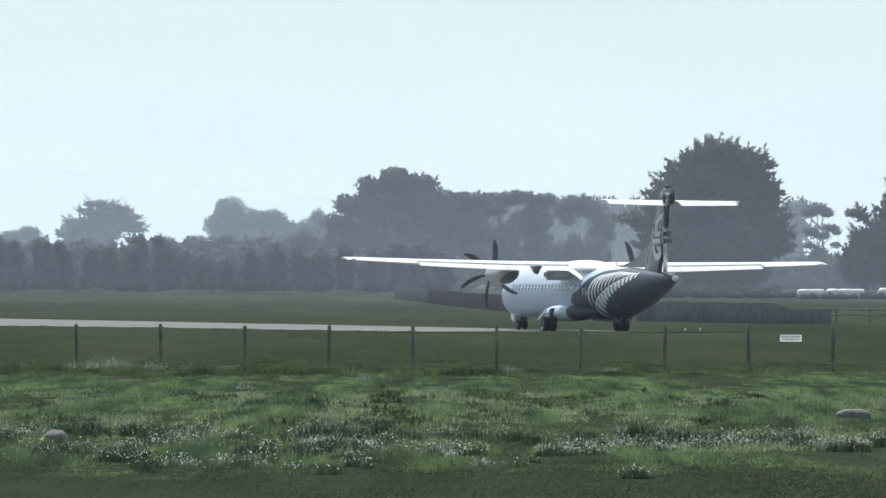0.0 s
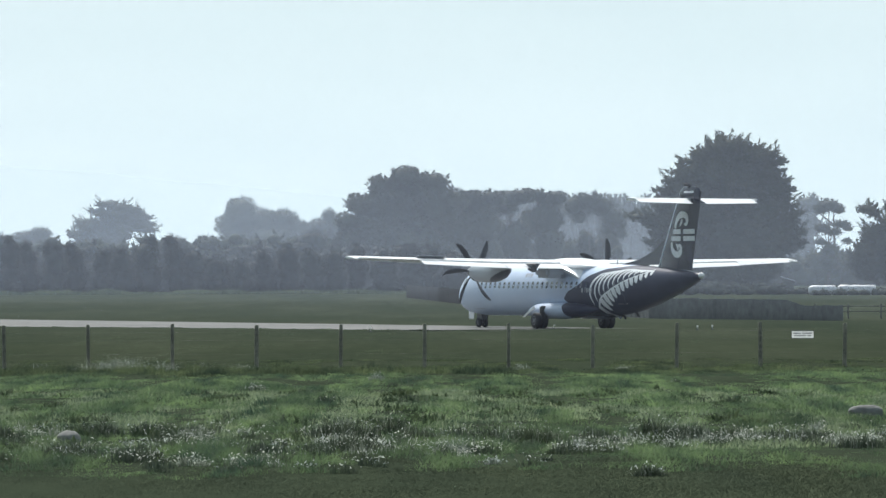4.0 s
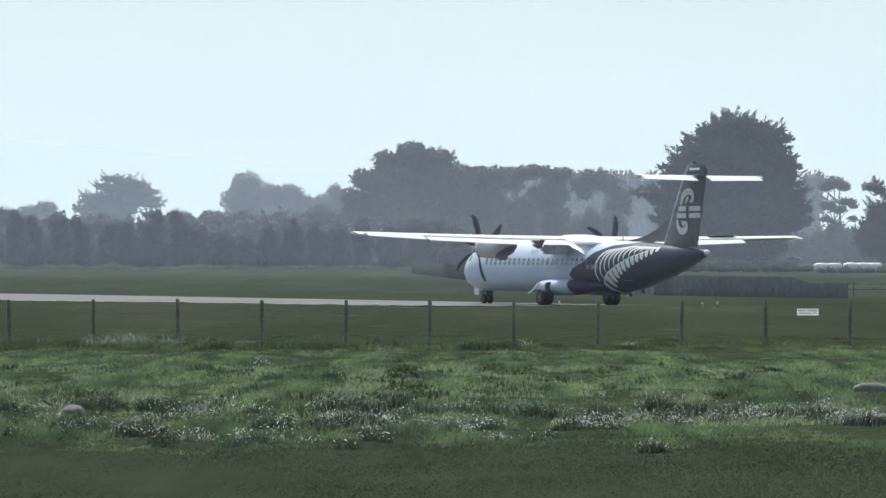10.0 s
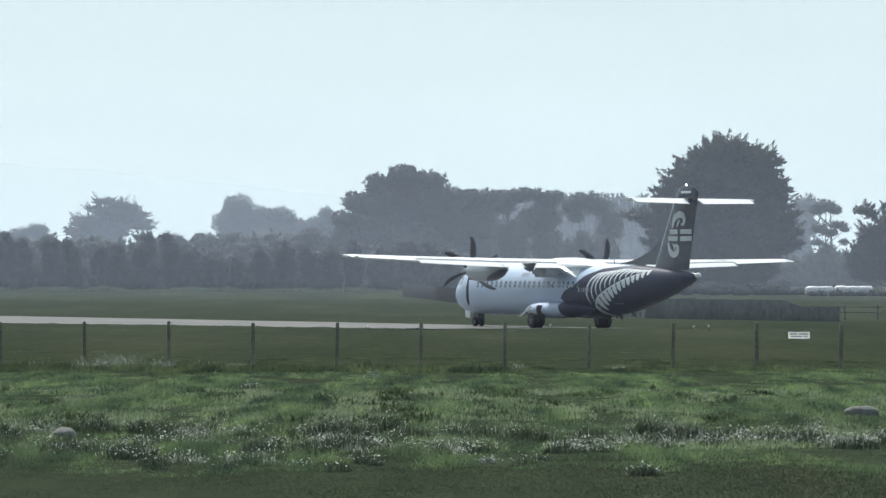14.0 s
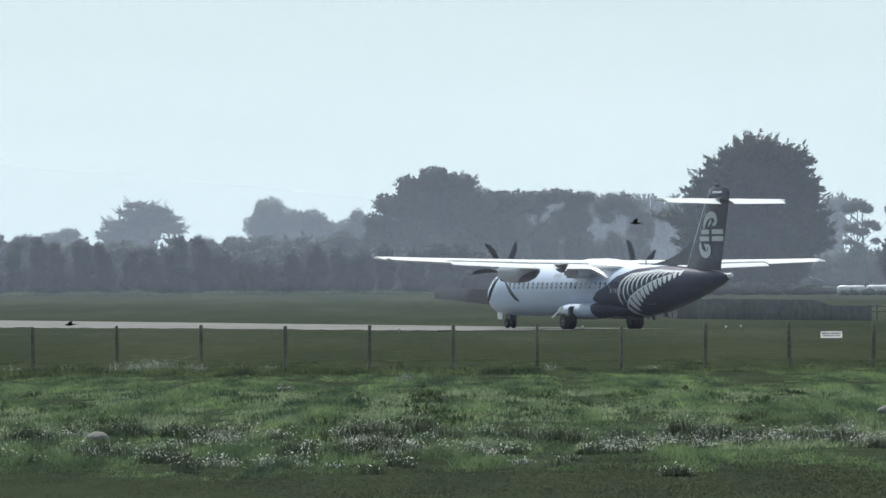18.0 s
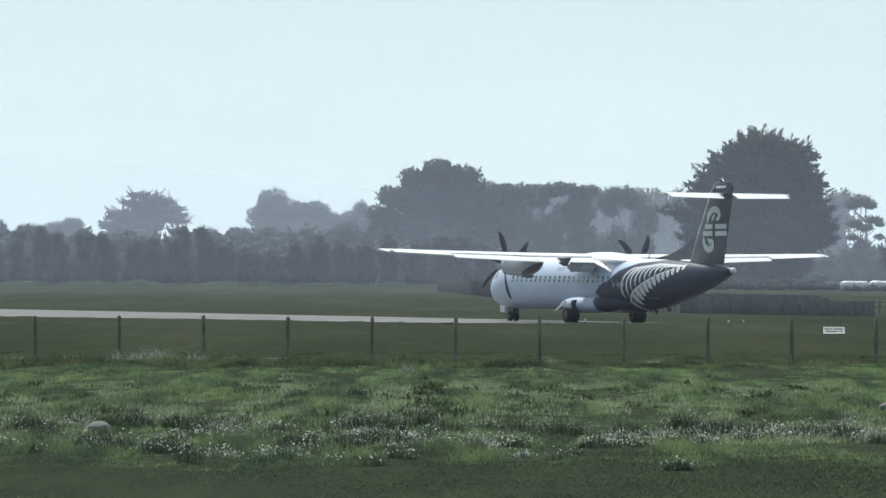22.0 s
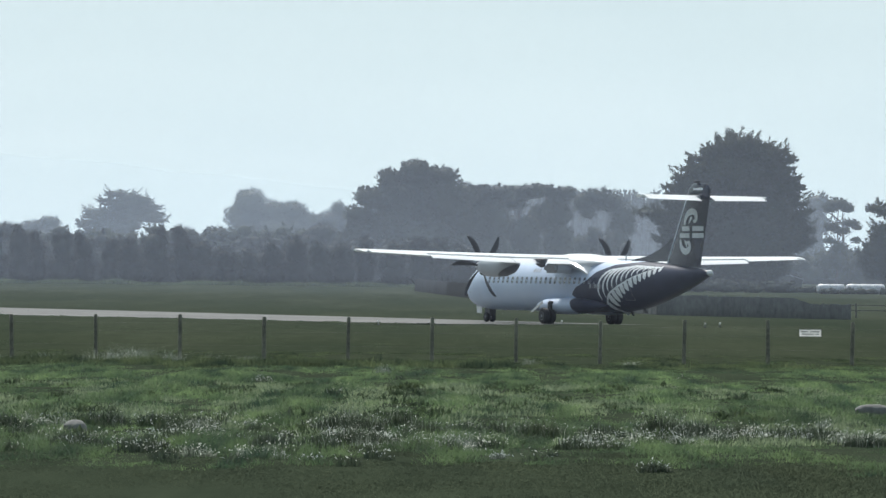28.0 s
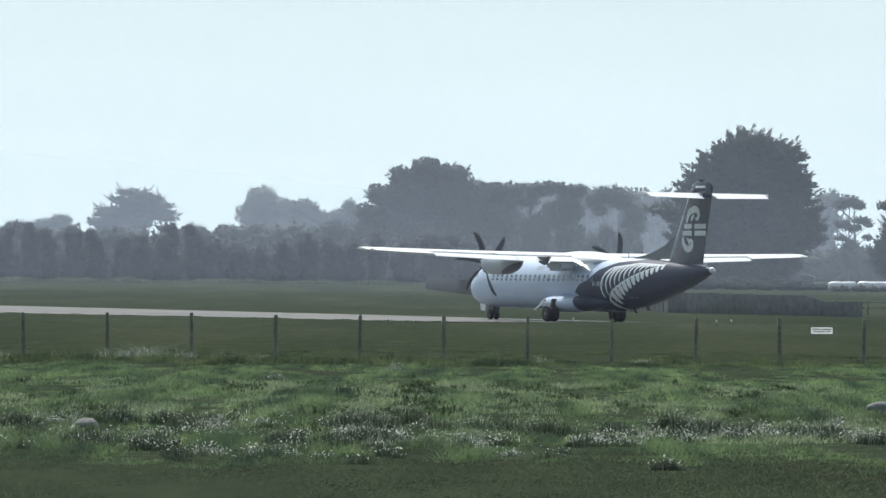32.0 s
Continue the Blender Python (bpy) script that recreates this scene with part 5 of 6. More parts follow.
def make_paddock():
    rng = np.random.default_rng(72)
    x, y = scatter(rng, 20500, 66, 172)
    f = swell(x, y, 0.75, 0.10, 4.3) + 0.6 * swell(x, y, 2.0, 0.25, 21.0)
    keep = rng.random(len(x)) < np.clip((0.78 + 0.5 * f) * np.clip((y - 69.0 + 6 * swell(x, y, 0.6, 0.12, 31.0)) / 6, 0.0, 1), 0, 1)
    x, y, f = x[keep], y[keep], f[keep]
    h = np.clip(0.09 + 0.16 * f + 0.04 * rng.random(len(x)), 0.04, 0.30)
    h *= np.clip(1.0 - (y - 116) / 62, 0.32, 1.0)
    spots = np.column_stack([x, y, 0.18 + 0.22 * rng.random(len(x)) + 0.12 * np.maximum(f, 0), h])
    # towards the fence the rank grass gives way, patch by patch, to low dull grass
    edge = y + 16 * swell(x, y, 0.35, 0.05, 51.0) + rng.normal(size=len(x)) * 4
    far = edge > 147
    near = y < 98
    (v, q, t), _, _ = clumps(rng, spots[near], 46, 1.9, 0.013)
    ribbons("paddock_grass", "rank bright green paddock grass in uneven clumps", "grass", v, q, t, GRASS)
    (v, q, t), _, _ = clumps(rng, spots[~far & ~near], 26, 1.7, 0.024)
    ribbons("paddock_grass", "rank bright green paddock grass in uneven clumps", "grass", v, q, t, GRASS)
    (v, q, t), _, _ = clumps(rng, spots[far], 22, 1.2, 0.032)
    ribbons("dull_grass", "low dull olive grass before the fence", "grass", v, q, t, DULLGRASS)
    for name, label, mat, count, size, tall, per, wide, seed, least in (
            ("dock_weeds", "dark broad-leaved weeds in scattered clumps", WEED, 460, 0.22, 0.15, 24, 0.055, 5.0, 0.16),
            ("bleached_grass", "pale bleached grass patches among the green", PALEGRASS, 2300, 0.24, 0.13, 24, 0.020, 9.0, 0.06)):
        x, y = scatter(rng, count * 3, 79, 122)
        f = swell(x, y, 0.9, 0.11, seed) + 0.5 * swell(x, y, 2.2, 0.25, seed)
        x, y = x[f > least][:count], y[f > least][:count]
        spots = np.column_stack([x, y, size * (0.6 + 0.9 * rng.random(len(x))), tall * (0.7 + 0.6 * rng.random(len(x)))])
        if seed == 5.0:
            stand = [(-6.47, 96.0), (-6.3, 95.5), (-4.95, 87.3), (-4.75, 87.0), (-4.4, 87.5), (-2.6, 92.7), (-2.35, 92.4), (-5.9, 86.9), (1.21, 85.5), (1.0, 85.3), (1.61, 84.2), (1.8, 84.0), (3.79, 88.0), (3.6, 84.0), (4.26, 86.5), (-7.0, 85.0), (0.2, 95.0), (5.6, 97.0), (9.4, 101.0)]
            spots = np.concatenate([spots, [(a, c, 0.28, 0.27) for a, c in stand]])
        (v, q, t), _, _ = clumps(rng, spots, per, 1.0, wide)
        ribbons(name, label, "weeds" if wide > 0.05 else "grass", v, q, t, mat)


make_paddock()


def make_tussocks():
    """Dark tussocks with pale dead seed heads, thickest in a belt across the paddock."""
    rng = np.random.default_rng(77)
    spots = []
    for i in range(900):
        y = rng.normal(79.8, 5.0) if i < 800 else rng.uniform(84, 140)
        x = (rng.random() * 2 - 1) * (0.105 * y + 1.0)
        f = noise.noise((x * 0.42, y * 0.16, 3.0)) + 0.5 * noise.noise((x * 1.1, y * 0.3, 9.0))
        if x > 4.2 and y < 79:
            continue
        if y > 70 and (f > 0.0 if i < 800 else f > 0.36):
            k = rng.uniform(0.5, 1.1)
            spots.append((x, y, 0.17 * k, 0.22 * k))
    big = [(-7.08, 84.9, 0.4, 0.3), (-6.5, 81.2, 0.4, 0.26), (-5.63, 88.5, 0.34, 0.3), (-5.38, 77.5, 0.45, 0.28), (-4.8, 88.6, 0.3, 0.26), (-4.1, 89.0, 0.3, 0.24), (-2.47, 77.2, 0.36, 0.26), (-1.62, 87.0, 0.40, 0.42), (-1.25, 86.4, 0.36, 0.40), (-1.21, 78.3, 0.42, 0.32), (-1.78, 76.8, 0.36, 0.24), (-0.65, 88.0, 0.34, 0.36), (-0.2, 83.2, 0.36, 0.32), (0.44, 86.2, 0.36, 0.26), (0.95, 84.7, 0.34, 0.34), (1.65, 83.7, 0.40, 0.36), (2.64, 84.6, 0.36, 0.30), (3.7, 86.0, 0.36, 0.44), (4.3, 85.4, 0.36, 0.34), (5.04, 86.4, 0.40, 0.26), (5.53, 85.4, 0.36, 0.26), (6.1, 83.6, 0.40, 0.30), (6.6, 79.6, 0.4, 0.24), (7.6, 82.0, 0.40, 0.30), (2.9, 69.0, 0.2, 0.17)]
    spots += big
    spots += [(-8.6, 152, 0.6, 0.36), (-9.3, 151, 0.6, 0.36), (-7.9, 152, 0.4, 0.26), (-11.4, 152, 0.4, 0.22), (-6.4, 152, 0.4, 0.22), (-5.5, 152, 0.4, 0.20)]
    spots = np.array(spots)
    pale = rng.random(len(spots)) < 0.24
    pale[-len(big) - 6:-6], pale[-6:] = False, True
    (v, q, t), _, _ = clumps(rng, spots[pale], 80, 1.0, 0.013)
    ribbons("bleached_tussocks", "grey-green tussocks with drooping bleached blades", "tussock grass", v, q, t, STRAW)
    mounds = np.array([(x + rng.normal() * 0.25, 152.4 + rng.normal() * 0.8, 0.46 * k, 0.48 * k) for x, k in ((-13.4, 0.6), (-10.3, 0.6), (-9.8, 0.9), (-9.3, 1.1), (-8.8, 1.1), (-8.3, 0.8), (-6.6, 0.6), (-5.9, 0.5), (-11.4, 0.6), (2.4, 0.5), (5.2, 0.45))])
    (v, q, t), _, _ = clumps(rng, mounds, 80, 1.9, 0.014)
    ribbons("bleached_tussocks", "pale drooping tussocks along the foot of the fence", "tussock grass", v, q, t, STRAW)
    foot = np.random.default_rng(78)
    bank = []
    for _ in range(520):
        x, y = foot.uniform(-17, 17), foot.uniform(145, 152)
        f = noise.noise((x * 0.35, y * 0.12, 21.0)) + 0.5 * noise.noise((x * 1.0, y * 0.3, 4.0))
        bank.append((x, y, 0.45 + 0.25 * foot.random(), float(np.clip(0.17 + 0.26 * f - 0.008 * x, 0.07, 0.40))))
    (v, q, t), _, _ = clumps(foot, np.array(bank), 60, 1.1, 0.018)
    ribbons("fence_grass", "dull rank grass grown over the foot of the fence", "grass", v, q, t, DULLGRASS)
    (v, q, t), _, _ = clumps(rng, spots[~pale], 60, 0.7, 0.016)
    ribbons("tussocks", "dull olive grass tussocks standing in the paddock", "tussock grass", v, q, t, TUSSOCK)
    large = np.array(big) * np.array([1, 1, 0.85, 0.95])
    (v, q, t), _, _ = clumps(rng, large, 240, 0.55, 0.016)
    ribbons("large_tussocks", "large dark domed tussocks in the paddock", "tussock grass", v, q, t, TUSSOCK)
    (v, q, t), _, _ = clumps(rng, large * np.array([1, 1, 1.15, 1.12]), 70, 0.9, 0.010)
    ribbons("tussock_stalks", "pale dry stalks arching over the large tussocks", "tussock grass", v, q, t, STRAW)
    # dead stalks and heads: thick on some tussocks, none on others
    per = 72
    r, a = np.sqrt(rng.random((len(spots), per))), rng.random((len(spots), per)) * math.tau
    gz = np.array([ground_height(x, y) for x, y in spots[:, :2]])[:, None]
    base = np.stack([spots[:, 0:1] + spots[:, 2:3] * r * np.cos(a) * 1.4, spots[:, 1:2] + spots[:, 2:3] * r * np.sin(a), gz + 0 * r], axis=2).reshape(-1, 3)
    h = (spots[:, 3:4] * (1.0 - 0.5 * r * r)).ravel()
    share = np.repeat(np.clip(0.85 * rng.random(len(spots)) ** 1.7, 0, 0.65), per)
    share[-per * (len(big) + 6):] = 0.5
    share[-per * 6:] = 0.16
    m = rng.random(len(base)) < share
    s = base[m].copy()
    s[:, 2] += h[m] * (0.45 + 0.7 * rng.random(m.sum()))
    s[:, :2] += rng.normal(size=(m.sum(), 2)) * 0.05
    n = len(s)
    ax = rng.normal(size=(n, 3)) * 1.2 + np.array([0, 0, 0.6])
    ax /= np.linalg.norm(ax, axis=1)[:, None]
    wd = np.cross(ax, rng.normal(size=(n, 3)))
    wd /= np.linalg.norm(wd, axis=1)[:, None] + 1e-6
    ln = 0.008 + 0.028 * rng.random(n)[:, None] ** 2
    w = 0.004 + 0.006 * rng.random(n)[:, None] ** 2
    p = np.stack([s - ax * ln, s + wd * w, s + ax * ln, s - wd * w], axis=1).reshape(-1, 3)
    tagged(soup("seed_heads", p, np.arange(len(p)).reshape(-1, 4), SEED), "pale dry seed heads catching the light", "seed heads", kind="stuff")


make_tussocks()


def make_field_grass():
    """Low tufts on the mown field behind the fence, and a ragged verge along the pavement."""
    rng = np.random.default_rng(91)
    x, y = scatter(rng, 5000, 157, 266)
    f = swell(x, y, 0.5, 0.06, 3.0) + 0.6 * swell(x, y, 1.5, 0.15, 6.0)
    keep = rng.random(len(x)) < 0.45 + 0.9 * f
    x, y, f = x[keep], y[keep], f[keep]
    spots = np.column_stack([x, y, 0.25 + 0.3 * rng.random(len(x)), np.clip(0.035 + 0.04 * f, 0.02, 0.08)])
    (v, q, t), _, _ = clumps(rng, spots, 10, 1.1, 0.045)
    ribbons("field_grass", "short tufted grass on the mown airfield", "grass", v, q, t, FIELD)
    spots = []
    for _ in range(1500):
        px, py = rng.uniform(-64, 6), rng.uniform(626, 645)
        n = noise.noise((px * 0.35, py * 0.06, 5.0))
        spots.append((px, py, 0.5 + 0.5 * rng.random(), 0.25 + 0.75 * max(0.0, n + 0.2)))
    (v, q, t), _, _ = clumps(rng, np.array(spots), 16, 1.0, 0.10)
    ribbons("rough_grass", "rough pale grass along the foot of the shelterbelt", "grass", v, q, t, FIELD)
    edge = [(-80.0, 386.0), (-26.1, 305.7), (-17.4, 296.0), (-8.8, 284.7), (-1.0, 273.0), (5.5, 271.0), (10.0, 272.5)]
    spots = []
    for (ax, ay), (bx, by) in zip(edge, edge[1:]):
        for _ in range(int(14 * math.hypot(bx - ax, by - ay))):
            u = rng.random()
            px = ax + (bx - ax) * u
            h = 0.05 + 0.10 * max(0.0, noise.noise((px * 0.8, 0.0, 2.0)) + 0.25)
            spots.append((px, ay + (by - ay) * u - rng.random() * 1.5 + 0.3, 0.2 + 0.2 * rng.random(), h))
    (v, q, t), _, _ = clumps(rng, np.array(spots), 9, 1.0, 0.05)
    ribbons("verge_grass", "ragged grass verge along the taxiway edge", "grass", v, q, t, FIELD)


make_field_grass()


# ---- things on the field ----
def make_fence():
    fence = thing("post_fence", "low wire fence on weathered wooden posts", "fence")
    rng = random.Random(3)
    xs = [-15.23 + 2.508 * i for i in range(13)]
    for x in xs:
        y, z = 154.75, ground_height(x, 154.75)
        r, top = rng.uniform(0.054, 0.068), rng.uniform(1.27, 1.36)
        lean = rng.uniform(-0.02, 0.02)
        rings = [[Vector((x + lean * h + math.cos(i * math.tau / 10) * r * k, y + math.sin(i * math.tau / 10) * r * k, z + h)) for i in range(10)] for h, k in ((-0.2, 1.05), (0.4, 1.0), (0.9, 0.97), (top - 0.03, 0.95), (top, 0.7))]
        part("post", loft(rings), POSTWOOD, fence)
    for h in (0.45, 0.86, 1.10):
        pieces = [tube((a, 154.66, ground_height(a, 154.75) + h), (b, 154.66, ground_height(b, 154.75) + h), 0.0014, 0.0014, 5) for a, b in zip(xs, xs[1:])]
        part("wire", merge(pieces), WIRE, fence, "thin fence wire")
    x, z = 11.1, ground_height(11.1, 154.7)
    sign = thing("fence_sign", "small white notice board wired to the fence", "sign", "", (x, 154.62, z + 0.87))
    sheet = bmesh.new()
    bmesh.ops.create_grid(sheet, x_segments=6, y_segments=2, size=0.5)
    for v in sheet.verts:
        v.co = Vector((v.co.x * 0.66, 0.004 * math.sin(v.co.x * 9), (v.co.y + 0.5) * 0.22))
    part("board", sheet, SIGN, sign)
    part("frame", merge([box(-0.335, 0.335, -0.006, 0.010, h, h + 0.012) for h in (-0.006, 0.214)] + [box(x - 0.006, x + 0.006, -0.006, 0.010, 0.006, 0.214) for x in (-0.33, 0.33)]), WIRE, sign, "thin metal edge")
    for x0, x1, h in ((-0.28, -0.06, 0.125), (-0.01, 0.27, 0.125), (-0.26, 0.10, 0.055), (0.14, 0.26, 0.055)):
        part("lettering_bar", box(x0, x1, -0.012, -0.008, h, h + 0.036), INK, sign)


make_fence()


def make_stone(x, y, w, d, h, seed, label, tilt=0, square=1.0):
    rng = Vector((seed, seed * 0.3, 1.0))
    bm = bmesh.new()
    bmesh.ops.create_icosphere(bm, subdivisions=4, radius=1)
    for v in bm.verts:
        c = v.co.copy()
        k = 1 + 0.07 * noise.noise(c * 1.3 + rng) + 0.03 * noise.noise(c * 4 + rng)
        q = [math.copysign(abs(t) ** square, t) for t in c]
        v.co = Vector((q[0] * w / 2 * k, q[1] * d / 2 * k, q[2] * h * k))
    ob = part("stone", bm, STONE, None)
    ob.matrix_basis = pose(x, y, ground_height(x, y) + h * 0.25, 0, tilt, 0)
    tagged(ob, label, "stone", "stones in the paddock")


make_stone(-5.91, 84.5, 0.42, 0.4, 0.155, 1.0, "pale rounded stone lying among tussocks")
make_stone(8.20, 97.8, 0.66, 0.4, 0.19, 2.0, "long flat-topped grey stone in the grass", -2, 0.6)


def make_marker(x, y):
    z = ground_height(x, y)
    m = thing("edge_marker", "small white taxiway edge marker in the grass", "marker", "taxiway edge markers", (x, y, z))
    part("base", tube((0, 0, -0.02), (0, 0, 0.05), 0.09, 0.08, 10), SHED, m)
    part("stem", tube((0, 0, 0.05), (0, 0, 0.18), 0.012, 0.012, 8), METAL, m)
    part("cap", loft([[Vector((math.cos(i * math.tau / 10) * r, math.sin(i * math.tau / 10) * r, h)) for i in range(10)] for h, r in ((0.15, 0.03), (0.16, 0.05), (0.21, 0.046), (0.24, 0.02))]), SIGN, m, "white marker cap")


for _x, _y in ((14.05, 258.5), (13.25, 257.5), (6.35, 266.5), (-3.1, 268.0), (24.0, 262.0)):
    make_marker(_x, _y)


def make_silage(x, y, length, radius, turn, seed):
    tube_ob = thing("silage_tube", "long white plastic-wrapped row of silage bales", "silage bales", "wrapped silage", (x, y, ground_height(x, y)), turn)
    count = max(2, int(length / 1.25))
    for i in range(count):
        c = (i + 0.5) * length / count - length / 2
        half = length / count / 2
        rings = [[Vector((c + t * half, math.cos(k * math.tau / 18) * radius * r, radius * 0.96 + math.sin(k * math.tau / 18) * radius * r)) for k in range(18)] for t, r in ((-1, 0.95 if i else 0.6), (-0.8, 0.98 if i else 0.86), (-0.5, 1.0), (0.5, 1.0 + 0.03 * math.sin(seed + i)), (0.8, 0.98), (1, 0.95 if i < count - 1 else 0.6))]
        part("bale", loft(rings), WRAP, tube_ob)


make_silage(44.64, 590, 3.2, 0.56, 4, 1)
make_silage(48.6, 590.5, 4.4, 0.58, -2, 2)
make_silage(55.3, 590, 6.2, 0.64, 10, 3)
for _i in range(14):
    _r = random.Random(300 + _i)
    make_tree("shrub", "dark rank weeds growing before the wrapped silage", 43.4 + _i * 1.15 + _r.uniform(-0.3, 0.3), 586 + _r.uniform(-2, 2), [(0.0, 0.30, _r.uniform(0.4, 0.8), _r.uniform(0.25, 0.6)), (0.4, 0.2, 0.5, 0.3)], 300 + _i, SCRUB, 60, 0.14, 0.5, 1.0, trunk=0.04, spray=0.25, category="shrub", group="weeds before the silage")
hut = thing("field_hut", "small dark hut with a pale sloping roof", "hut", "", (42.2, 612, ground_height(42.2, 612)))
part("wall", box(-0.7, 0.7, -0.5, 0.5, -0.05, 1.55, 0.01), SHED, hut)
part("roof", loft([[Vector((a, b, c)) for a, c in ((-0.85, 2.02), (0.85, 1.50), (0.85, 1.44), (-0.85, 1.96))] for b in (-0.65, 0.65)]), WRAP, hut, "pale sloping roof sheet")


def make_field_fence():
    ff = thing("field_fence", "distant low post and rail fence", "fence")
    for x in (25.6, 27.8, 30.0, 32.2):
        z = ground_height(x, 345)
        part("post", box(x - 0.06, x + 0.06, 344.94, 345.06, z - 0.1, z + 1.0, 0.01), POSTWOOD, ff)
    for h in (0.45, 0.8):
        z = ground_height(28, 345)
        part("rail", box(25.5, 32.3, 344.90, 344.94, z + h, z + h + 0.07, 0.01), POSTWOOD, ff)


make_field_fence()


# ---- birds: a loose flock of small dark birds crossing in front ----
def make_bird():
    bird = thing("bird", "small dark bird in fast flight over the paddock", "bird", "passing flock of birds")
    body = [(-0.105, 0.006, 0.010), (-0.06, 0.018, 0.016), (0.0, 0.028, 0.026), (0.05, 0.024, 0.023), (0.075, 0.018, 0.018), (0.095, 0.016, 0.016), (0.108, 0.006, 0.006), (0.128, 0.002, 0.002)]
    part("body", loft([[Vector((x, math.cos(i * math.tau / 10) * w, math.sin(i * math.tau / 10) * h)) * 0.75 for i in range(10)] for x, w, h in body]), FEATHER, bird)
    part("tail", loft([[Vector((x, y, z)) * 0.75 for x, y in ((-0.09, -0.012), (-0.09, 0.012), (-0.165, 0.034), (-0.155, 0.0), (-0.165, -0.034))] for z in (-0.003, 0.003)]), FEATHER, bird)
    for side in (1, -1):
        outline = ((0.055, 0.0), (0.065, 0.06), (0.03, 0.12), (-0.05, 0.205), (-0.03, 0.13), (-0.045, 0.06), (-0.04, 0.0))
        w = part("bird_wing", loft([[Vector((x, y * side, z)) * 0.62 for x, y in outline] for z in (-0.003, 0.003)]), FEATHER, bird)
        w.location = (0, side * 0.018, 0.012)
    return bird


BIRD = make_bird()
# each flight: distance, then time, side place and height at moments of it
FLIGHTS = [
    (50, [(19.8, -0.97, 5.18), (19.9, -2.34, 4.98), (20.0, -4.43, 4.60)]),
    (50, [(19.7, 0.54, 2.50), (19.8, -1.56, 2.46), (19.9, -3.01, 2.46), (20.0, -5.25, 2.46)]),
    (50, [(19.8, 0.41, 2.16), (19.9, -0.96, 1.88), (20.0, -3.12, 1.55), (20.1, -4.56, 1.35)]),
    (55, [(21.4, -0.17, 2.60), (21.5, -2.03, 2.58)]),
    (50, [(21.4, 2.26, 1.21), (21.5, -0.31, 1.06), (21.6, -4.31, 0.92)]),
    (55, [(21.4, -2.89, 2.75), (21.5, -4.77, 2.66)]),
    (50, [(24.2, 2.17, 2.93), (24.3, 0.59, 3.15), (24.4, -1.61, 3.46), (24.5, -3.12, 3.78)]),
    (50, [(20.5, 3.44, 5.10), (20.6, 2.01, 5.38)]),
    (80, [(17.6, -0.21, 2.51), (17.8, -3.11, 2.35), (18.0, -6.00, 1.98)]),
    (80, [(17.0, 1.33, 2.30), (17.2, -1.63, 2.54), (17.4, -4.60, 2.78)]),
    (80, [(17.8, 4.86, 3.30), (18.0, 2.73, 3.50)]),
]
BIRDS = [(BIRD if i == 0 else copy_thing(BIRD, pose(0, 0, 0)), f) for i, f in enumerate(FLIGHTS)]

# ---- all that moves ----
LEFT_BLADES = ((0, 11), (1, -2), (2, -10), (3, -16), (4, -28), (5, 21), (6, 9), (7, 1), (8, -6), (9, -9), (10, -7), (11, -25), (12, 29), (13, 17), (14, 8), (15, -3), (16, -13), (17, -22), (18, -27), (19, 26), (20, 16), (21, 6), (22, -6), (23, -14), (24, -16), (25, -7), (26, -14), (27, -8), (28, -22), (29, -29), (30, 19), (31, -18), (32, -16))
RIGHT_BLADES = ((0, -7), (1, -28), (2, 25), (3, 18), (4, 10), (5, 4), (6, -8), (7, -19), (8, -23), (9, 26), (10, 16), (11, 9), (12, 13), (13, 22), (14, 17), (15, 10), (16, 5), (17, -3), (18, -6), (19, -18), (20, -26), (21, -24), (22, 29), (23, 17), (24, 9), (25, 0), (26, -10), (27, -21), (28, -22), (29, -26), (30, 25), (31, -4), (32, 11))


def rolled(t):
    """Metres rolled by the wheels since the start."""
    if t < 4:
        return 3.1 * (1 - (1 - t / 4) ** 2)
    return 3.1 + (0.57 * max(0.0, t - 30.7) ** 2 if t > 30.7 else 0.0)


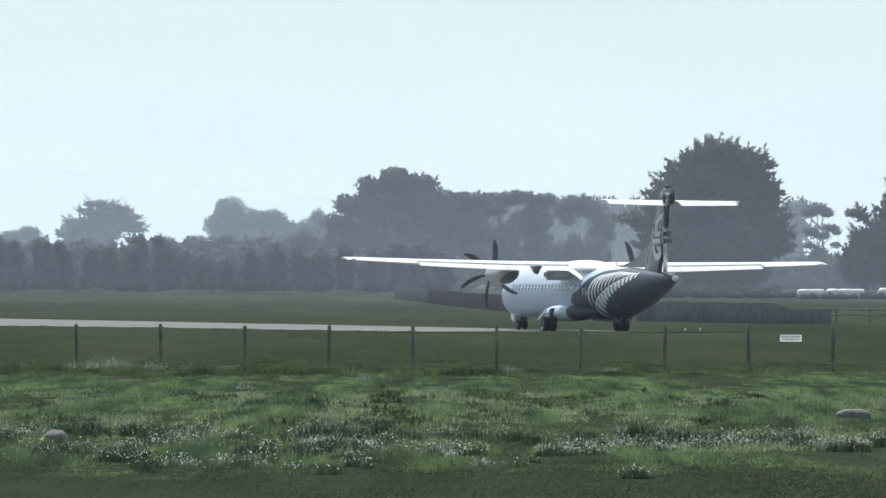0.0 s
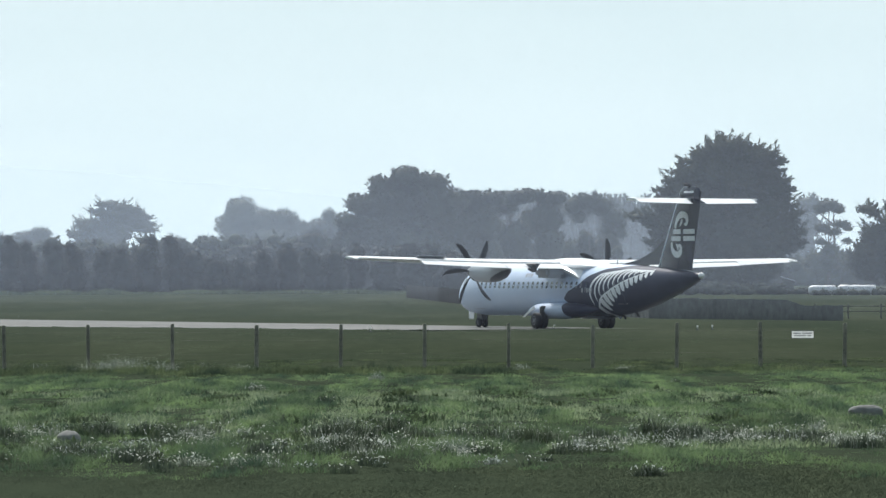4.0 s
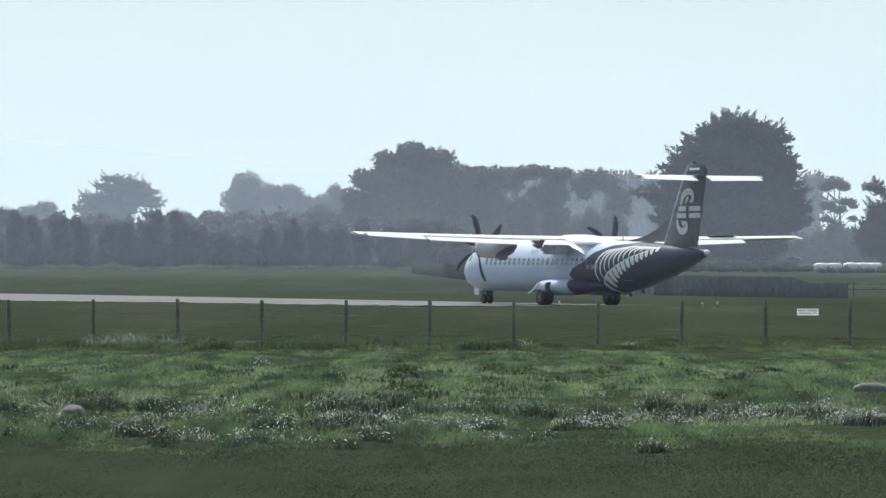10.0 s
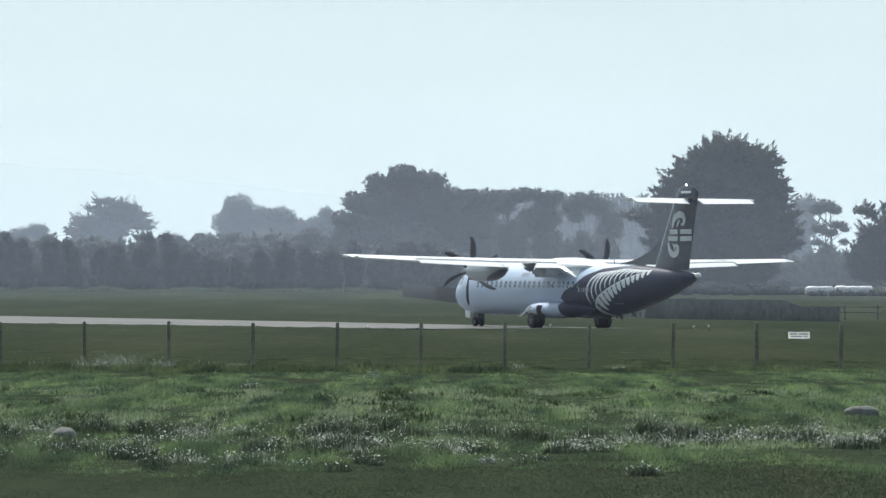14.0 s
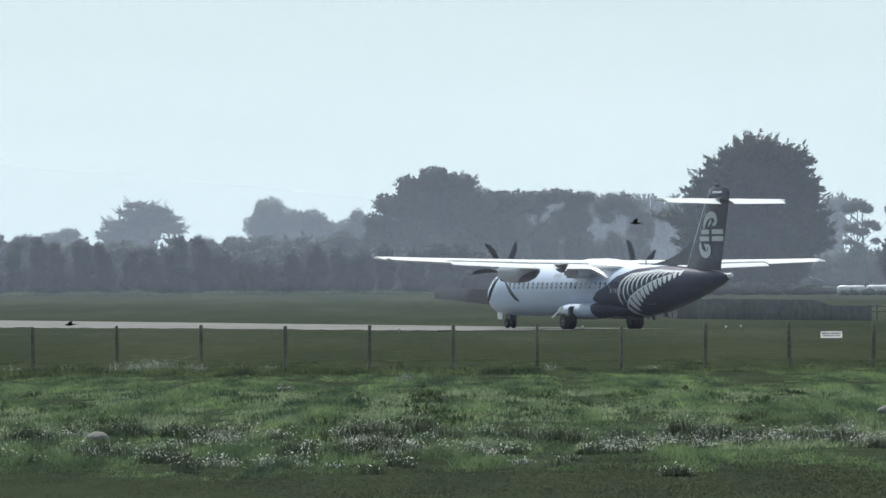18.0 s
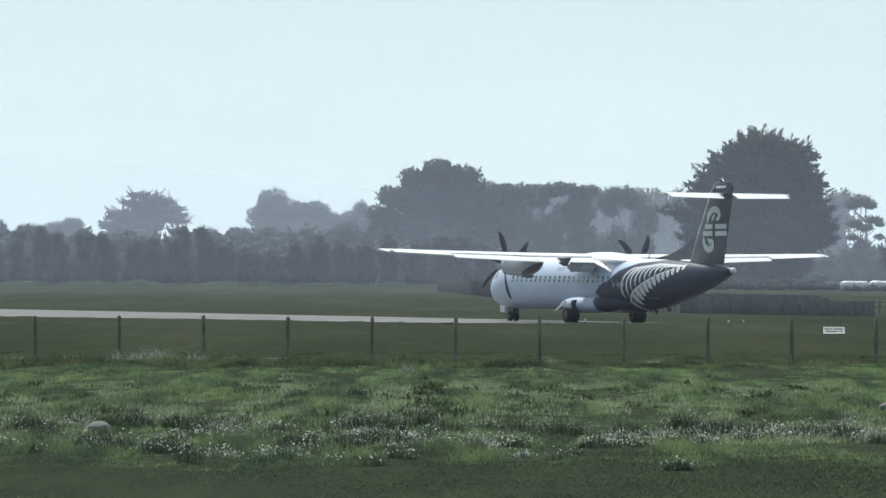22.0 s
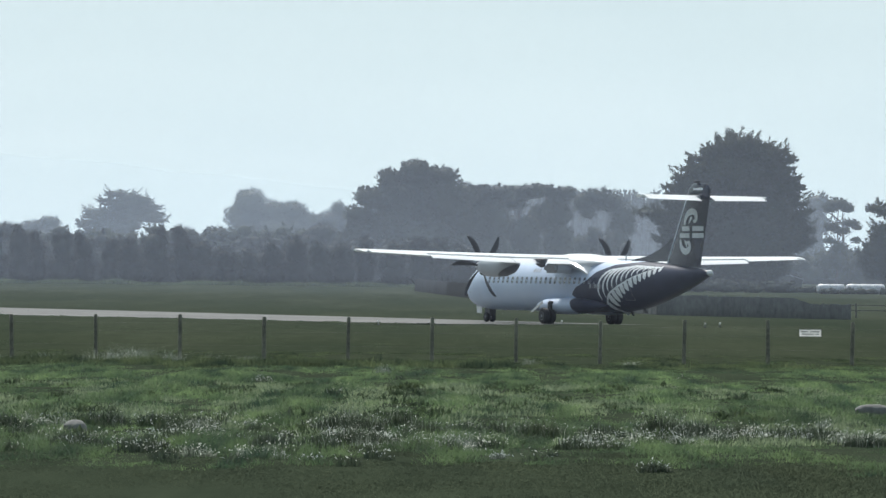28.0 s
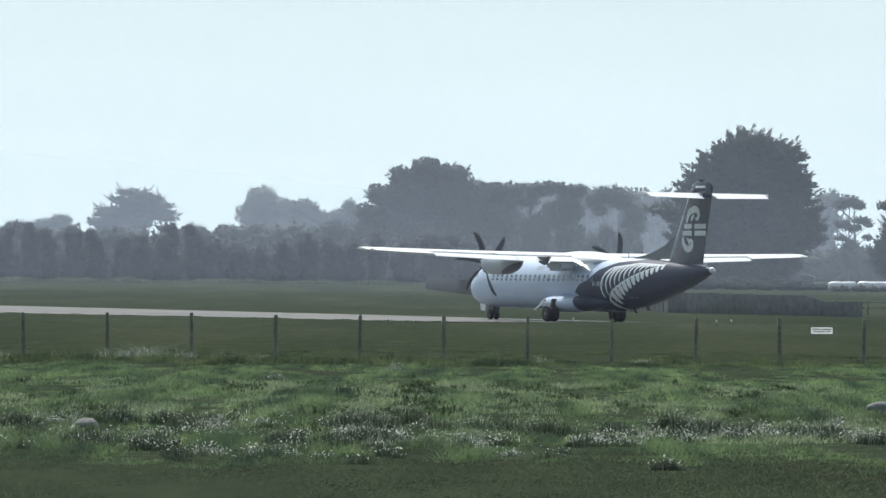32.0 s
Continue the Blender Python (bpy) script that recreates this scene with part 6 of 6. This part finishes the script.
def motions():
    plane = AIRLINER["plane"]
    path = [(0.0, 8.90, 277.10, 17.2), (0.5, 8.72, 277.75, 20.8), (1.0, 8.48, 278.30, 23.3), (1.5, 8.25, 278.75, 24.8), (2.0, 8.03, 279.15, 25.8), (2.5, 7.89, 279.45, 26.3),
            (3.0, 7.79, 279.65, 26.55), (3.5, 7.72, 279.77, 26.65), (4.0, 7.70, 279.80, 26.65), (30.6, 7.70, 279.80, 26.65), (31.0, 7.66, 279.88, 26.65), (31.5, 7.51, 280.18, 26.65), (32.0, 7.27, 280.66, 26.65)]
    walk(plane, [(t, pose(x, y, 0.02, 0.35, 0, 90 + h)) for t, x, y, h in path])
    for side, marks in ((1, LEFT_BLADES), (-1, RIGHT_BLADES)):
        prop = AIRLINER[f"prop_{side}"]
        hub = prop.location.copy()
        rows, turn = [], float(marks[0][1])
        for (t0, a0), (t1, a1) in zip(marks, marks[1:]):
            step = 1200 + ((a1 - a0 + 30) % 60) - 30
            rows += [(t0 + k / 20, pose(*hub, turn + step * k / 20)) for k in range(20)]
            turn += step
        rows.append((32.0, pose(*hub, turn)))
        walk(prop, rows)
    stills = {
        "aileron_1": [(0, 0), (3.0, 0), (4.2, 12), (7.0, 12), (7.5, -2), (8.0, -9), (10.3, -8), (11.4, 0), (32, 0)],
        "aileron_-1": [(0, 0), (3.0, 0), (4.2, -9), (7.0, -9), (7.5, 2), (8.0, 12), (10.0, 12), (11.4, 3), (13.0, 2), (16, 0), (32, 0)],
        "spoiler_1": [(0, 0), (3.2, 0), (4.2, 32), (7.0, 30), (7.4, 0), (32, 0)],
        "spoiler_-1": [(0, 0), (7.6, 0), (8.0, 30), (10.0, 26), (10.8, 14), (13.2, 8), (16, 0), (32, 0)],
        "elevator_1": [(0, -7), (5.6, -7), (6.0, -6), (6.5, 9), (6.8, 17), (7.7, 17), (8.1, 8), (8.5, -5), (8.9, -7), (32, -7)],
        "elevator_-1": [(0, -7), (5.6, -7), (6.0, -6), (6.5, 9), (6.8, 17), (7.7, 17), (8.1, 8), (8.5, -5), (8.9, -7), (32, -7)]}
    for key, marks in stills.items():
        ob = AIRLINER[key]
        where = ob.location.copy()
        walk(ob, [(t, pose(*where, 0, a, 0)) for t, a in marks])
    rudder = AIRLINER["rudder"]
    where = rudder.location.copy()
    walk(rudder, [(t, pose(*where, 0, 0, a)) for t, a in ((0, -24), (0.4, -18), (1.0, 0), (32, 0))])
    beacon = AIRLINER["beacon"]
    where = beacon.location.copy()
    walk(beacon, [(k * 0.25, pose(*where, 0, 0, 153.35 + (k * 0.25 - 6.0) * 360 / 1.588)) for k in range(129)])
    times = [k / 20 for k in range(0, 81)] + [30.6 + k / 10 for k in range(0, 15)]
    for key, r in [(f"main_{s}_{k}", 0.43) for s in (1, -1) for k in (0, 1)] + [(f"nose_{s}", 0.27) for s in (1, -1)]:
        wheel = AIRLINER[key]
        where = wheel.location.copy()
        walk(wheel, [(t, pose(*where, 0, math.degrees(rolled(t) / r), 0)) for t in times])
    for i, (bird, (away, marks)) in enumerate(BIRDS):
        (ta, xa, za), (tb, xb, zb) = marks[0], marks[1]
        (tc, xc, zc), (td, xd, zd) = marks[-2], marks[-1]
        va, vd = (xb - xa) / (tb - ta), (xd - xc) / (td - tc)
        lead = [(t, xa + va * (t - ta), za - 0.5 * (zb - za) + (0.4 if t < ta - 0.5 else 0.0)) for t in (0.0, ta - 1.5, ta - 0.3)]
        tail = [(t, xd + vd * (t - td), zd + 0.5 * (zd - zc) + (0.4 if t > td + 0.5 else 0.0)) for t in (td + 0.3, td + 1.5, 32.0)]
        rows, mid = [], (ta + td) / 2
        for t, x, z in lead + list(marks) + tail:
            climb = (zd - za) / (td - ta) if ta <= t <= td else 0.0
            rows.append((t, pose(x, away, max(0.75, z), 0, -math.degrees(math.atan2(climb, abs(va))) * 0.7, 180)))
        walk(bird, rows)
        for wing in [o for o in bird.children if o.name.startswith("bird_wing")]:
            side = 1 if wing.location.y > 0 else -1
            where = wing.location.copy()
            flap = [(0.0, 10.0)] + [(round(mid - 1.0 + k / 30, 4), 6 + 30 * math.sin(k * 1.25 + i)) for k in range(61)] + [(32.0, 10.0)]
            walk(wing, [(t, pose(*where, side * a, 0, 0)) for t, a in flap])


motions()
